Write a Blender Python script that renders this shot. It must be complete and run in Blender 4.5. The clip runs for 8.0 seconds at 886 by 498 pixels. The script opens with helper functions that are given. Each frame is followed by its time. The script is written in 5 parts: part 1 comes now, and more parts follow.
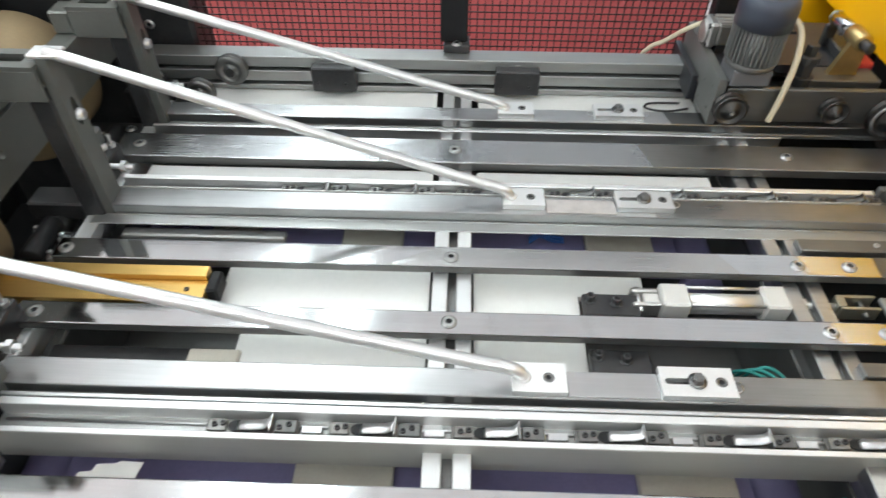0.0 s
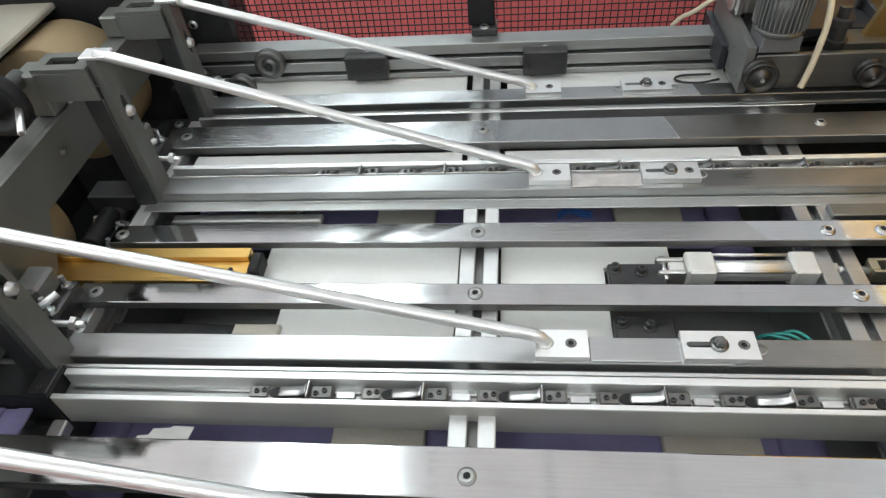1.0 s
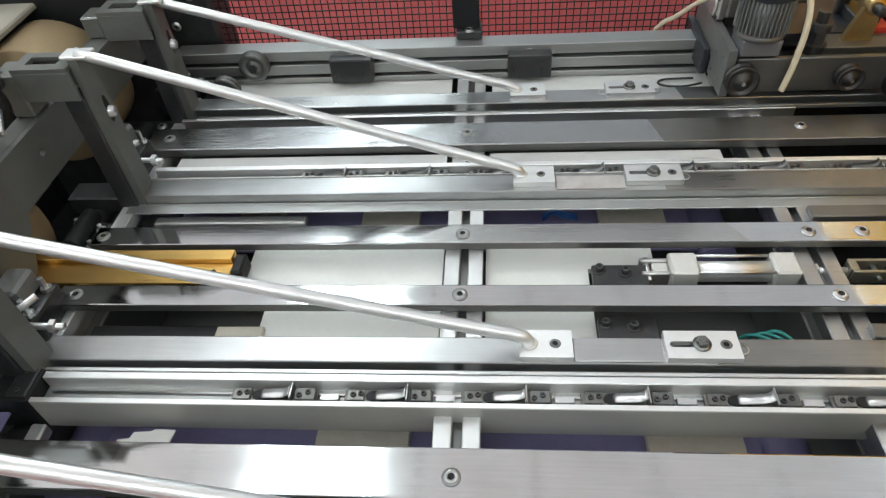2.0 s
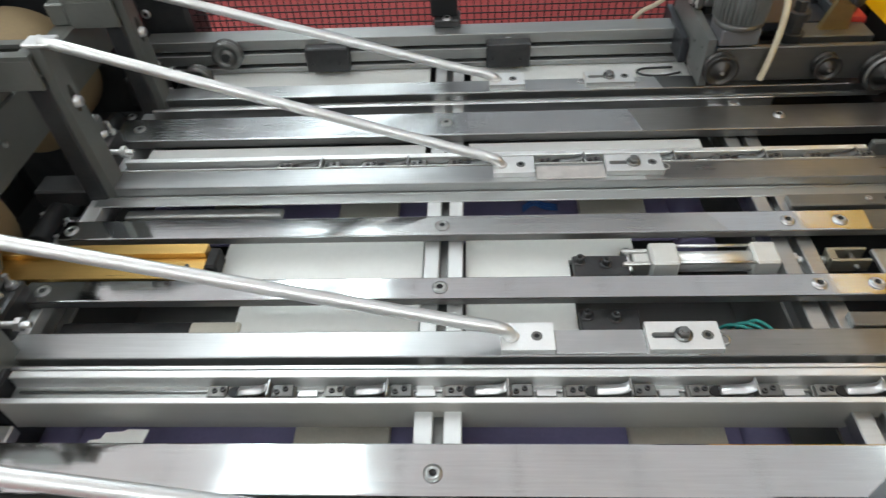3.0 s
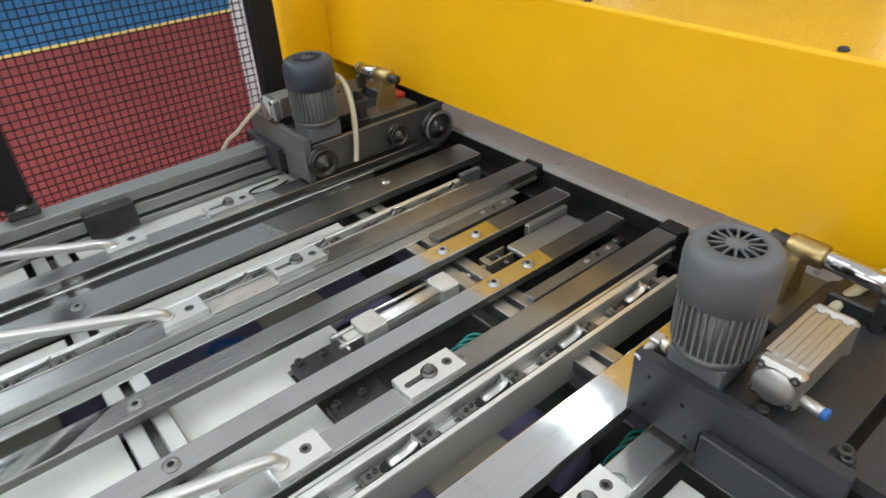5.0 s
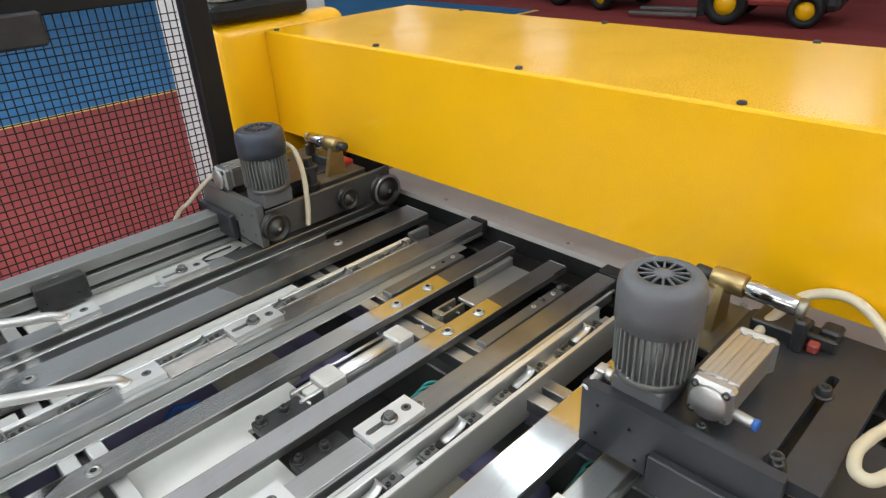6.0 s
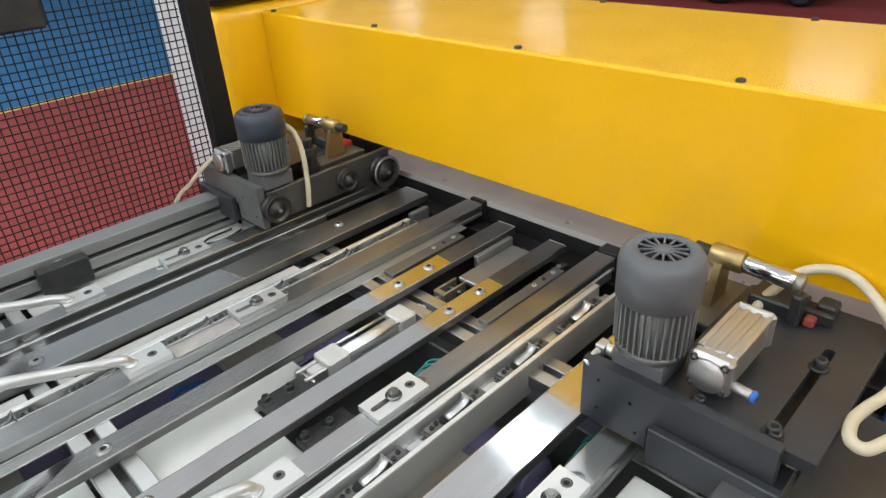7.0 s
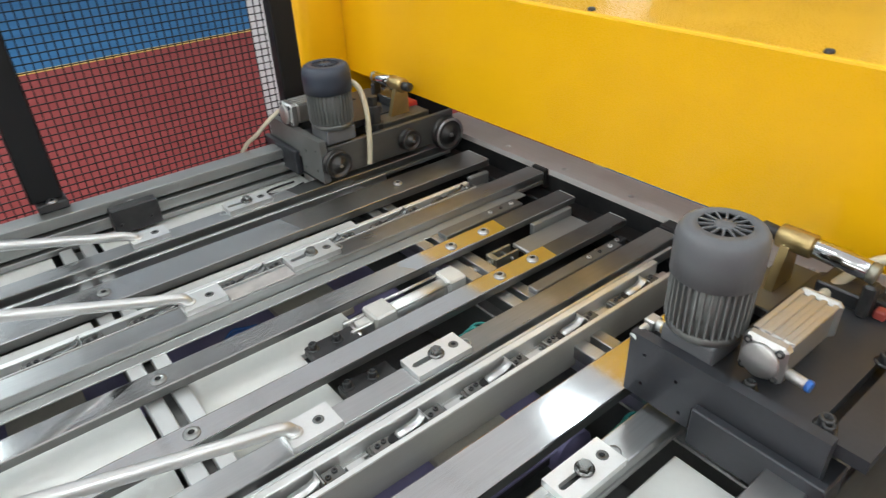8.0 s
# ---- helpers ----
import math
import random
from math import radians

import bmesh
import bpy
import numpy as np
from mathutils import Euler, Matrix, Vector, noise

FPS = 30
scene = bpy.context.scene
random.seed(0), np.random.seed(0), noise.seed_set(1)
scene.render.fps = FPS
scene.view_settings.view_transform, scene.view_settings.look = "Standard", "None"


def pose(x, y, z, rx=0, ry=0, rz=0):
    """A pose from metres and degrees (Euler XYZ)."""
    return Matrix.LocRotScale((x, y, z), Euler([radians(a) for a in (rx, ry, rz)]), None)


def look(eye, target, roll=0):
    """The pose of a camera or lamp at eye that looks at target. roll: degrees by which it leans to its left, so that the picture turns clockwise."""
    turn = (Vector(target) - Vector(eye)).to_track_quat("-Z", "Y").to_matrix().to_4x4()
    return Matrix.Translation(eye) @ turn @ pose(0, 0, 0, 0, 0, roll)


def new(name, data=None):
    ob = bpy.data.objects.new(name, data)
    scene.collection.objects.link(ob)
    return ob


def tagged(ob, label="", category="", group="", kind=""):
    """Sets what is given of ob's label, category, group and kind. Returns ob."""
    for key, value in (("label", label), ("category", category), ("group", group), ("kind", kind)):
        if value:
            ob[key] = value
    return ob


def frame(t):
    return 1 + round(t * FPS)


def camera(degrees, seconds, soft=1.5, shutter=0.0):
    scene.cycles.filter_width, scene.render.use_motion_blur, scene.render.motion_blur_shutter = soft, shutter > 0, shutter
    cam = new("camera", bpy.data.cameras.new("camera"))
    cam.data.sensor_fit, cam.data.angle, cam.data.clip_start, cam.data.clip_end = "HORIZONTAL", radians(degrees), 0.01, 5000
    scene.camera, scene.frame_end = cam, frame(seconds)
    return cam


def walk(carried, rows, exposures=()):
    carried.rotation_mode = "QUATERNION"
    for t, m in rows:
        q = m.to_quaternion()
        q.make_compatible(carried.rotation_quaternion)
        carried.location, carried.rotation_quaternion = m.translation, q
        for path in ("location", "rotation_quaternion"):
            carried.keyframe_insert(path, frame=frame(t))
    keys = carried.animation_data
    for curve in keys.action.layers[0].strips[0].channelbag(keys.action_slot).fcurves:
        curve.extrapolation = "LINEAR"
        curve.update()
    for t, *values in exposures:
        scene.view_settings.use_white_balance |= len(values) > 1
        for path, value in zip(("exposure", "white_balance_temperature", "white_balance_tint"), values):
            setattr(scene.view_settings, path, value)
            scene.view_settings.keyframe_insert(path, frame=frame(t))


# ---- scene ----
cam = camera(68.6, 8.0, soft=1.3, shutter=0.35)
PATH = [
    (0, (0.0090, 0.0560, 0.8440), (-0.0115, 0.7707, 0.1448), 0.30),
    (0.5, (0.0400, 0.0290, 0.8510), (-0.0885, 0.7214, 0.1411), -7.10),
    (1, (0.0600, 0.0070, 0.8530), (-0.0425, 0.7079, 0.1471), -6.10),
    (1.2, (0.0601, 0.0008, 0.8516), (-0.0333, 0.7061, 0.1488), -5.50),
    (2.5, (0.0650, 0.0080, 0.8420), (-0.0155, 0.7166, 0.1409), -5.00),
    (2.9, (0.0618, 0.0159, 0.8371), (-0.0096, 0.7142, 0.1248), -4.46),
    (3, (0.0620, 0.0170, 0.8350), (0.0115, 0.7167, 0.1223), -3.70),
    (3.2, (0.0590, 0.0270, 0.8140), (0.0560, 0.7406, 0.1134), -3.00),
    (3.5, (0.0500, 0.0430, 0.8010), (0.1515, 0.7603, 0.1117), -1.90),
    (3.7, (0.0420, 0.0510, 0.7850), (0.2035, 0.7856, 0.1260), -3.20),
    (4, (0.0140, 0.0610, 0.7640), (0.2811, 0.7691, 0.1104), -3.50),
    (4.2, (0.0080, 0.0550, 0.7530), (0.3090, 0.7550, 0.1055), -4.00),
    (4.5, (-0.0270, 0.0550, 0.7500), (0.3585, 0.7401, 0.1319), -3.50),
    (4.8, (-0.0430, 0.0350, 0.7400), (0.4170, 0.7099, 0.1630), -3.50),
    (5, (-0.0600, 0.0200, 0.7490), (0.4540, 0.6740, 0.1940), -3.00),
    (5.2, (-0.0670, 0.0080, 0.7520), (0.4717, 0.6668, 0.2268), -3.60),
    (6.3, (-0.1230, -0.0340, 0.7540), (0.4986, 0.5966, 0.2894), -2.90),
    (6.5, (-0.1270, -0.0350, 0.7580), (0.4927, 0.5922, 0.2862), -3.00),
    (7, (-0.1240, -0.0310, 0.7530), (0.4799, 0.5969, 0.2621), -3.40),
    (7.5, (-0.1190, -0.0330, 0.7400), (0.4526, 0.5926, 0.2090), -3.80),
    (8, (-0.1100, -0.0440, 0.7330), (0.4053, 0.6332, 0.2077), -2.70),
]
walk(cam, [(t, look(eye, target, roll)) for t, eye, target, roll in PATH],
     [(0.0, 0.52, 6500, 4), (0.5, 0.36, 6500, 4), (1.0, 0.27, 6500, 4), (2.5, 0.17, 6500, 4), (4.5, 0.10, 6500, 4), (5.0, 0.15, 6500, 4), (6.3, 0.28, 6500, 4), (8.0, 0.28, 6500, 4)])

# ---- world and lamps: a closed hall lit by ceiling lamps and added unseen fill ----
FLOOR = -0.90
CEIL = 4.40
hall_world = bpy.data.worlds.new("hall_world")
hall_world.use_nodes = True
hall_world.node_tree.nodes["Background"].inputs[0].default_value = (0.62, 0.68, 0.75, 1)
hall_world.node_tree.nodes["Background"].inputs[1].default_value = 0.25
scene.world = hall_world
LAMP_POWER = 19.0
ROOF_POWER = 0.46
LAMPS = [(x, y, 1.5) for x in (-1.1, -1.75) for y in (2.4, 4.2, 6.0, 7.8)]
# those at x -5.5, -3.6 and 9.0 are unseen, added for fill
LAMPS += [(3.6, 2.75, 0.7), (-5.5, 0.0, 1.5), (-5.5, 2.5, 1.5), (-5.5, 8.0, 1.5), (-3.6, 0.2, 1.5), (14.5, 3.7, 1.5), (16.3, 12.2, 1.5), (15.6, 17.5, 1.5), (9.0, -3.0, 1.5)]
# unseen rows behind the camera, added to brighten matt surfaces
LAMPS += [(x, y, 1.5) for x in (-3.6, -1.4, 0.8, 3.0, 5.2) for y in (-4.6, -2.4)]


# ---- materials ----
def mat(name, color, rough=0.5, metal=0.0, grain=0.12, grain_scale=60.0, stretch=(1, 1, 1), stain=0.15,
        stain_scale=6.0, bump=0.05, rough_var=0.1, coat=0.0, aniso=0.0, stain_color=None, gloss=0.5):
    m = bpy.data.materials.new(name)
    m.use_nodes = True
    nt = m.node_tree
    n, l = nt.nodes, nt.links
    b = n["Principled BSDF"]
    b.inputs["Metallic"].default_value = metal
    b.inputs["Coat Weight"].default_value = coat
    b.inputs["Specular IOR Level"].default_value = gloss
    b.inputs["Coat Roughness"].default_value = 0.15
    b.inputs["Anisotropic"].default_value = aniso
    tc = n.new("ShaderNodeNewGeometry")
    mp = n.new("ShaderNodeMapping")
    mp.inputs["Scale"].default_value = stretch
    l.new(tc.outputs["Position"], mp.inputs["Vector"])
    fine = n.new("ShaderNodeTexNoise")
    fine.inputs["Scale"].default_value = grain_scale
    fine.inputs["Detail"].default_value = 5
    l.new(mp.outputs[0], fine.inputs["Vector"])
    big = n.new("ShaderNodeTexNoise")
    big.inputs["Scale"].default_value = stain_scale
    big.inputs["Detail"].default_value = 3
    l.new(tc.outputs["Position"], big.inputs["Vector"])
    info = n.new("ShaderNodeObjectInfo")
    c1 = n.new("ShaderNodeMix")
    c1.data_type = "RGBA"
    dark = [c * (1 - grain) for c in color]
    lite = [min(1, c * (1 + grain)) for c in color]
    c1.inputs[6].default_value = (*dark, 1)
    c1.inputs[7].default_value = (*lite, 1)
    l.new(fine.outputs[0], c1.inputs[0])
    ramp = n.new("ShaderNodeValToRGB")
    ramp.color_ramp.elements[0].position, ramp.color_ramp.elements[1].position = 0.45, 0.75
    l.new(big.outputs[0], ramp.inputs[0])
    fac = n.new("ShaderNodeMath")
    fac.operation = "MULTIPLY"
    fac.inputs[1].default_value = stain
    l.new(ramp.outputs[0], fac.inputs[0])
    c2 = n.new("ShaderNodeMix")
    c2.data_type = "RGBA"
    c2.inputs[7].default_value = (*(stain_color or [c * 0.45 for c in color]), 1)
    l.new(fac.outputs[0], c2.inputs[0])
    l.new(c1.outputs[2], c2.inputs[6])
    tone = n.new("ShaderNodeHueSaturation")
    vary = n.new("ShaderNodeMapRange")
    vary.inputs[3].default_value, vary.inputs[4].default_value = 0.93, 1.07
    l.new(info.outputs["Random"], vary.inputs[0])
    l.new(vary.outputs[0], tone.inputs["Value"])
    l.new(c2.outputs[2], tone.inputs["Color"])
    l.new(tone.outputs[0], b.inputs["Base Color"])
    rr = n.new("ShaderNodeMapRange")
    rr.inputs[1].default_value, rr.inputs[2].default_value = 0.3, 0.7
    rr.inputs[3].default_value, rr.inputs[4].default_value = max(0.02, rough - rough_var), min(1, rough + rough_var)
    mixr = n.new("ShaderNodeMath")
    mixr.operation = "ADD"
    half1, half2 = n.new("ShaderNodeMath"), n.new("ShaderNodeMath")
    for hh, src in ((half1, fine), (half2, big)):
        hh.operation = "MULTIPLY"
        hh.inputs[1].default_value = 0.5
        l.new(src.outputs[0], hh.inputs[0])
    l.new(half1.outputs[0], mixr.inputs[0])
    l.new(half2.outputs[0], mixr.inputs[1])
    l.new(mixr.outputs[0], rr.inputs[0])
    l.new(rr.outputs[0], b.inputs["Roughness"])
    if bump:
        bp = n.new("ShaderNodeBump")
        bp.inputs["Strength"].default_value = bump
        bp.inputs["Distance"].default_value = 0.002
        l.new(fine.outputs[0], bp.inputs["Height"])
        l.new(bp.outputs[0], b.inputs["Normal"])
    return m


def glow(name, color, strength):
    m = bpy.data.materials.new(name)
    m.use_nodes = True
    b = m.node_tree.nodes["Principled BSDF"]
    b.inputs["Base Color"].default_value = (*color, 1)
    b.inputs["Emission Color"].default_value = (*color, 1)
    b.inputs["Emission Strength"].default_value = strength
    return m


BRUSH = (0.06, 1.6, 1.0)
M_POLISH = mat("polished_steel", (0.55, 0.56, 0.565), 0.09, 1, 0.10, 160, BRUSH, 0.22, 7, 0.012, 0.04, aniso=0.3)
M_SATIN = mat("satin_steel", (0.52, 0.53, 0.535), 0.25, 1, 0.10, 160, BRUSH, 0.30, 7, 0.02, 0.06, aniso=0.3)
M_GROUND = mat("ground_steel", (0.47, 0.475, 0.475), 0.31, 0.95, 0.12, 160, BRUSH, 0.38, 6, 0.015, 0.05, aniso=0.3)
M_RAIL = mat("drawn_aluminium", (0.66, 0.66, 0.66), 0.36, 1, 0.08, 140, BRUSH, 0.2, 8, 0.04, 0.08)
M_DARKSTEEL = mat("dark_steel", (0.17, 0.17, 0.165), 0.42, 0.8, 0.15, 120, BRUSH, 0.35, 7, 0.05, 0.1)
M_ALU = mat("milled_aluminium", (0.80, 0.80, 0.79), 0.42, 0.85, 0.05, 220, (1, 1, 1), 0.12, 12, 0.04, 0.08)
M_PULLEY = mat("dark_pulley_steel", (0.065, 0.062, 0.06), 0.40, 0.7, 0.2, 120, (1, 1, 1), 0.35, 16, 0.05, 0.1)
M_CAP = mat("matt_cast_cap", (0.66, 0.65, 0.62), 0.5, 0.35, 0.06, 200, (1, 1, 1), 0.15, 14, 0.05, 0.1)
M_CAST = mat("cast_aluminium", (0.54, 0.53, 0.515), 0.38, 0.9, 0.1, 200, (1, 1, 1), 0.2, 14, 0.06, 0.1)
M_ROD = mat("satin_rod", (0.80, 0.80, 0.79), 0.34, 0.8, 0.06, 150, (0.2, 1, 1), 0.1, 9, 0.03, 0.06)
M_BLACKOX = mat("black_oxide", (0.045, 0.045, 0.047), 0.40, 0.5, 0.25, 150, (1, 1, 1), 0.3, 18, 0.05, 0.12, stain_color=(0.12, 0.115, 0.11))
M_BLACK = mat("black_plastic", (0.010, 0.010, 0.011), 0.5, 0, 0.2, 90, (1, 1, 1), 0.2, 10, 0.04, 0.1, gloss=0.3)
M_GREYPLATE = mat("grey_painted_plate", (0.17, 0.172, 0.166), 0.42, 0.35, 0.15, 120, (1, 1, 1), 0.3, 7, 0.05, 0.1)
M_PROFILE = mat("grey_profile", (0.37, 0.375, 0.365), 0.38, 0.75, 0.12, 130, BRUSH, 0.3, 6, 0.05, 0.1)
M_WHITE = mat("white_plate", (0.80, 0.80, 0.77), 0.45, 0, 0.04, 90, (1, 1, 1), 0.12, 5, 0.03, 0.1)
M_YELLOW = mat("yellow_lacquer", (0.95, 0.50, 0.006), 0.28, 0, 0.01, 300, (1, 1, 1), 0.02, 1.5, 0.0, 0.02, coat=0.4, gloss=0.3)
M_MOTOR = mat("grey_motor_paint", (0.115, 0.117, 0.125), 0.48, 0, 0.08, 260, (1, 1, 1), 0.12, 14, 0.08, 0.08)
M_FIN = mat("motor_fin_alu", (0.21, 0.214, 0.21), 0.5, 0.5, 0.12, 160, (1, 1, 1), 0.2, 14, 0.06, 0.1)
M_BLUEMOTOR = mat("blue_grey_motor_paint", (0.042, 0.050, 0.072), 0.42, 0, 0.1, 260, (1, 1, 1), 0.15, 14, 0.06, 0.08)
M_BRASS = mat("zinc_yellow_steel", (0.52, 0.39, 0.18), 0.38, 1, 0.12, 140, (1, 1, 1), 0.3, 12, 0.04, 0.1)
M_DULL = mat("dull_zinc_steel", (0.34, 0.32, 0.26), 0.42, 0.8, 0.12, 140, (1, 1, 1), 0.3, 12, 0.04, 0.1)
M_LINK = mat("oiled_link_steel", (0.20, 0.195, 0.185), 0.4, 0.8, 0.25, 90, (1, 1, 1), 0.45, 30, 0.05, 0.12)
M_FRONT = mat("anodised_front", (0.40, 0.39, 0.36), 0.5, 0.35, 0.08, 140, BRUSH, 0.25, 7, 0.04, 0.08)
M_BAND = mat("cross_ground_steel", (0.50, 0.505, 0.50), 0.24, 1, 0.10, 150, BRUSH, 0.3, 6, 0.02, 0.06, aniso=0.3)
M_DIMSTEEL = mat("dimmed_dark_steel", (0.15, 0.152, 0.15), 0.36, 0.85, 0.15, 120, BRUSH, 0.5, 9, 0.03, 0.08, aniso=0.3)
M_CROSS = mat("dull_aluminium", (0.60, 0.605, 0.60), 0.45, 0.6, 0.06, 160, (1, 0.1, 1), 0.2, 9, 0.03, 0.08)
M_DULLDIM = mat("dull_dimmed_steel", (0.27, 0.262, 0.25), 0.33, 0.9, 0.14, 140, BRUSH, 0.4, 8, 0.02, 0.08, aniso=0.3)
M_PALE = mat("pale_grey_paint", (0.50, 0.50, 0.485), 0.45, 0, 0.06, 90, (1, 1, 1), 0.2, 5, 0.03, 0.1)
M_BOARD = mat("buff_board", (0.31, 0.285, 0.235), 0.75, 0, 0.06, 120, (1, 1, 1), 0.2, 5, 0.04, 0.08)
M_ARM = mat("worn_grey_casting", (0.16, 0.163, 0.15), 0.40, 0.45, 0.12, 120, (1, 1, 1), 0.3, 9, 0.05, 0.1)
M_GOLD = mat("gold_anodised", (0.62, 0.40, 0.13), 0.32, 0.9, 0.1, 140, BRUSH, 0.2, 8, 0.04, 0.08)
M_BOLT = mat("worn_bolt_steel", (0.20, 0.20, 0.195), 0.30, 0.9, 0.2, 150, (1, 1, 1), 0.3, 18, 0.04, 0.1)
M_CABLE = mat("cream_cable", (0.62, 0.55, 0.40), 0.5, 0, 0.05, 120, (1, 1, 1), 0.25, 18, 0.03, 0.08)
M_TEAL = mat("teal_hose", (0.03, 0.26, 0.24), 0.35, 0, 0.1, 120, (1, 1, 1), 0.1, 18, 0.02, 0.08)
M_BLUE = mat("blue_plastic", (0.03, 0.12, 0.42), 0.4, 0, 0.08, 120, (1, 1, 1), 0.1, 18, 0.02, 0.08)
M_PURPLE = mat("violet_belt", (0.21, 0.19, 0.345), 0.45, 0, 0.12, 180, (1, 1, 1), 0.3, 9, 0.06, 0.1)
M_BEIGE = mat("beige_felt", (0.52, 0.49, 0.42), 0.8, 0, 0.1, 200, (1, 1, 1), 0.2, 12, 0.06, 0.08)
M_CORK = mat("brown_roll", (0.27, 0.195, 0.105), 0.75, 0, 0.15, 140, (1, 1, 1), 0.3, 8, 0.08, 0.1)
M_REDPART = mat("red_plastic", (0.50, 0.035, 0.025), 0.4, 0, 0.05, 120, (1, 1, 1), 0.1, 12, 0.02, 0.08)
M_RED = mat("red_paint", (0.30, 0.05, 0.04), 0.4, 0, 0.08, 120, (1, 1, 1), 0.1, 12, 0.02, 0.08)
M_FLOORRED = mat("red_floor_paint", (0.205, 0.037, 0.036), 0.8, 0, 0.10, 30, (1, 1, 1), 0.3, 1.2, 0.05, 0.12, gloss=0.15)
M_FLOORBLUE = mat("blue_floor_paint", (0.030, 0.125, 0.27), 0.8, 0, 0.10, 30, (1, 1, 1), 0.3, 1.2, 0.05, 0.12, gloss=0.15)
M_LINE = mat("yellow_floor_line", (0.72, 0.48, 0.10), 0.5, 0, 0.1, 60, (1, 1, 1), 0.3, 6, 0.03, 0.1)
M_WALL = mat("hall_wall_paint", (0.72, 0.72, 0.70), 0.7, 0, 0.05, 20, (1, 1, 1), 0.2, 0.8, 0.03, 0.08)
M_CEIL = mat("hall_ceiling_paint", (0.55, 0.56, 0.57), 0.8, 0, 0.05, 20, (1, 1, 1), 0.2, 0.8, 0.03, 0.08)
M_TIMBER = mat("raw_plywood", (0.55, 0.38, 0.22), 0.65, 0, 0.2, 70, (0.2, 2, 1), 0.25, 5, 0.06, 0.1)
M_ROOFGLOW = glow("added_roof_glow", (0.94, 0.995, 1.0), ROOF_POWER)
M_WALLGLOW = glow("added_wall_glow", (0.97, 0.99, 1.0), 2.4)
M_LAMP = glow("lamp_diffuser", (0.86, 0.94, 1.0), LAMP_POWER)


# ---- mesh helpers ----
def part(name, bm, material, parent=None, label=""):
    me = bpy.data.meshes.new(name)
    bmesh.ops.recalc_face_normals(bm, faces=bm.faces)
    bm.to_mesh(me)
    bm.free()
    me.materials.append(material)
    ob = new(name, me)
    ob.parent = parent
    if label:
        ob["label"] = label
    return ob


def shared(name, me, parent, m):
    ob = new(name, me)
    ob.parent = parent
    ob.matrix_local = m
    return ob


def thing(name, label, category, group="", at=(0, 0, 0), kind=""):
    ob = new(name)
    ob.location = at
    ob.empty_display_size = 0.02
    return tagged(ob, label, category, group, kind)


def B():
    return bmesh.new()


def box(bm, x0, x1, y0, y1, z0, z1, bevel=0.0, m=None, seg=1):
    r = bmesh.ops.create_cube(bm, size=1)
    vs = r["verts"]
    for v in vs:
        v.co = ((x0 + x1) / 2 + v.co.x * (x1 - x0), (y0 + y1) / 2 + v.co.y * (y1 - y0), (z0 + z1) / 2 + v.co.z * (z1 - z0))
    if bevel:
        es = list({e for v in vs for e in v.link_edges})
        r = bmesh.ops.bevel(bm, geom=es, offset=bevel, segments=seg, affect="EDGES", profile=0.5)
        vs = list({v for f in r["faces"] for v in f.verts} | {v for v in vs if v.is_valid})
    if m is not None:
        bmesh.ops.transform(bm, matrix=m, verts=vs)
    return bm


def lathe(bm, profile, m=None, seg=24, smooth=True):
    """A turned shape about z from (radius, height) pairs."""
    rings = []
    for r, z in profile:
        if r < 1e-6:
            rings.append([bm.verts.new((0, 0, z))])
        else:
            rings.append([bm.verts.new((r * math.cos(2 * math.pi * k / seg), r * math.sin(2 * math.pi * k / seg), z)) for k in range(seg)])
    for a, b in zip(rings, rings[1:]):
        for k in range(seg):
            k2 = (k + 1) % seg
            q = [a[k % len(a)], a[k2 % len(a)], b[k2 % len(b)], b[k % len(b)]]
            q = [v for i, v in enumerate(q) if v not in q[:i]]
            if len(q) > 2:
                f = bm.faces.new(q)
                f.smooth = smooth
    if m is not None:
        bmesh.ops.transform(bm, matrix=m, verts=[v for r in rings for v in r])
    return bm


def along(a, b):
    """The pose that takes the z axis from a towards b."""
    a, b = Vector(a), Vector(b)
    return Matrix.Translation(a) @ (b - a).to_track_quat("Z", "Y").to_matrix().to_4x4()


def rod(bm, a, b, r, seg=14, cham=0.0):
    n = (Vector(b) - Vector(a)).length
    c = cham
    prof = [(0, 0), (r - c, 0), (r, c), (r, n - c), (r - c, n), (0, n)] if c else [(0, 0), (r, 0), (r, n), (0, n)]
    return lathe(bm, prof, along(a, b), seg)


def smooth_line(pts, n=8):
    """A Catmull-Rom line through the points."""
    p = [Vector(q) for q in pts]
    p = [p[0] * 2 - p[1]] + p + [p[-1] * 2 - p[-2]]
    out = []
    for i in range(1, len(p) - 2):
        for k in range(n):
            t = k / n
            a, b, c, d = p[i - 1:i + 3]
            out.append(0.5 * (2 * b + (c - a) * t + (2 * a - 5 * b + 4 * c - d) * t * t + (3 * b - a - 3 * c + d) * t ** 3))
    return out + [p[-2]]


def hose(bm, pts, r, seg=10, n=8):
    line = smooth_line(pts, n)
    up, rings = Vector((0.13, 0.21, 1)).normalized(), []
    for i, q in enumerate(line):
        d = (line[min(i + 1, len(line) - 1)] - line[max(i - 1, 0)]).normalized()
        s = d.cross(up).normalized()
        u = s.cross(d)
        rings.append([bm.verts.new(q + r * (math.cos(2 * math.pi * k / seg) * s + math.sin(2 * math.pi * k / seg) * u)) for k in range(seg)])
    for a, b in zip(rings, rings[1:]):
        for k in range(seg):
            bm.faces.new((a[k], a[(k + 1) % seg], b[(k + 1) % seg], b[k])).smooth = True
    bm.faces.new(rings[0])
    bm.faces.new(rings[-1])
    return bm


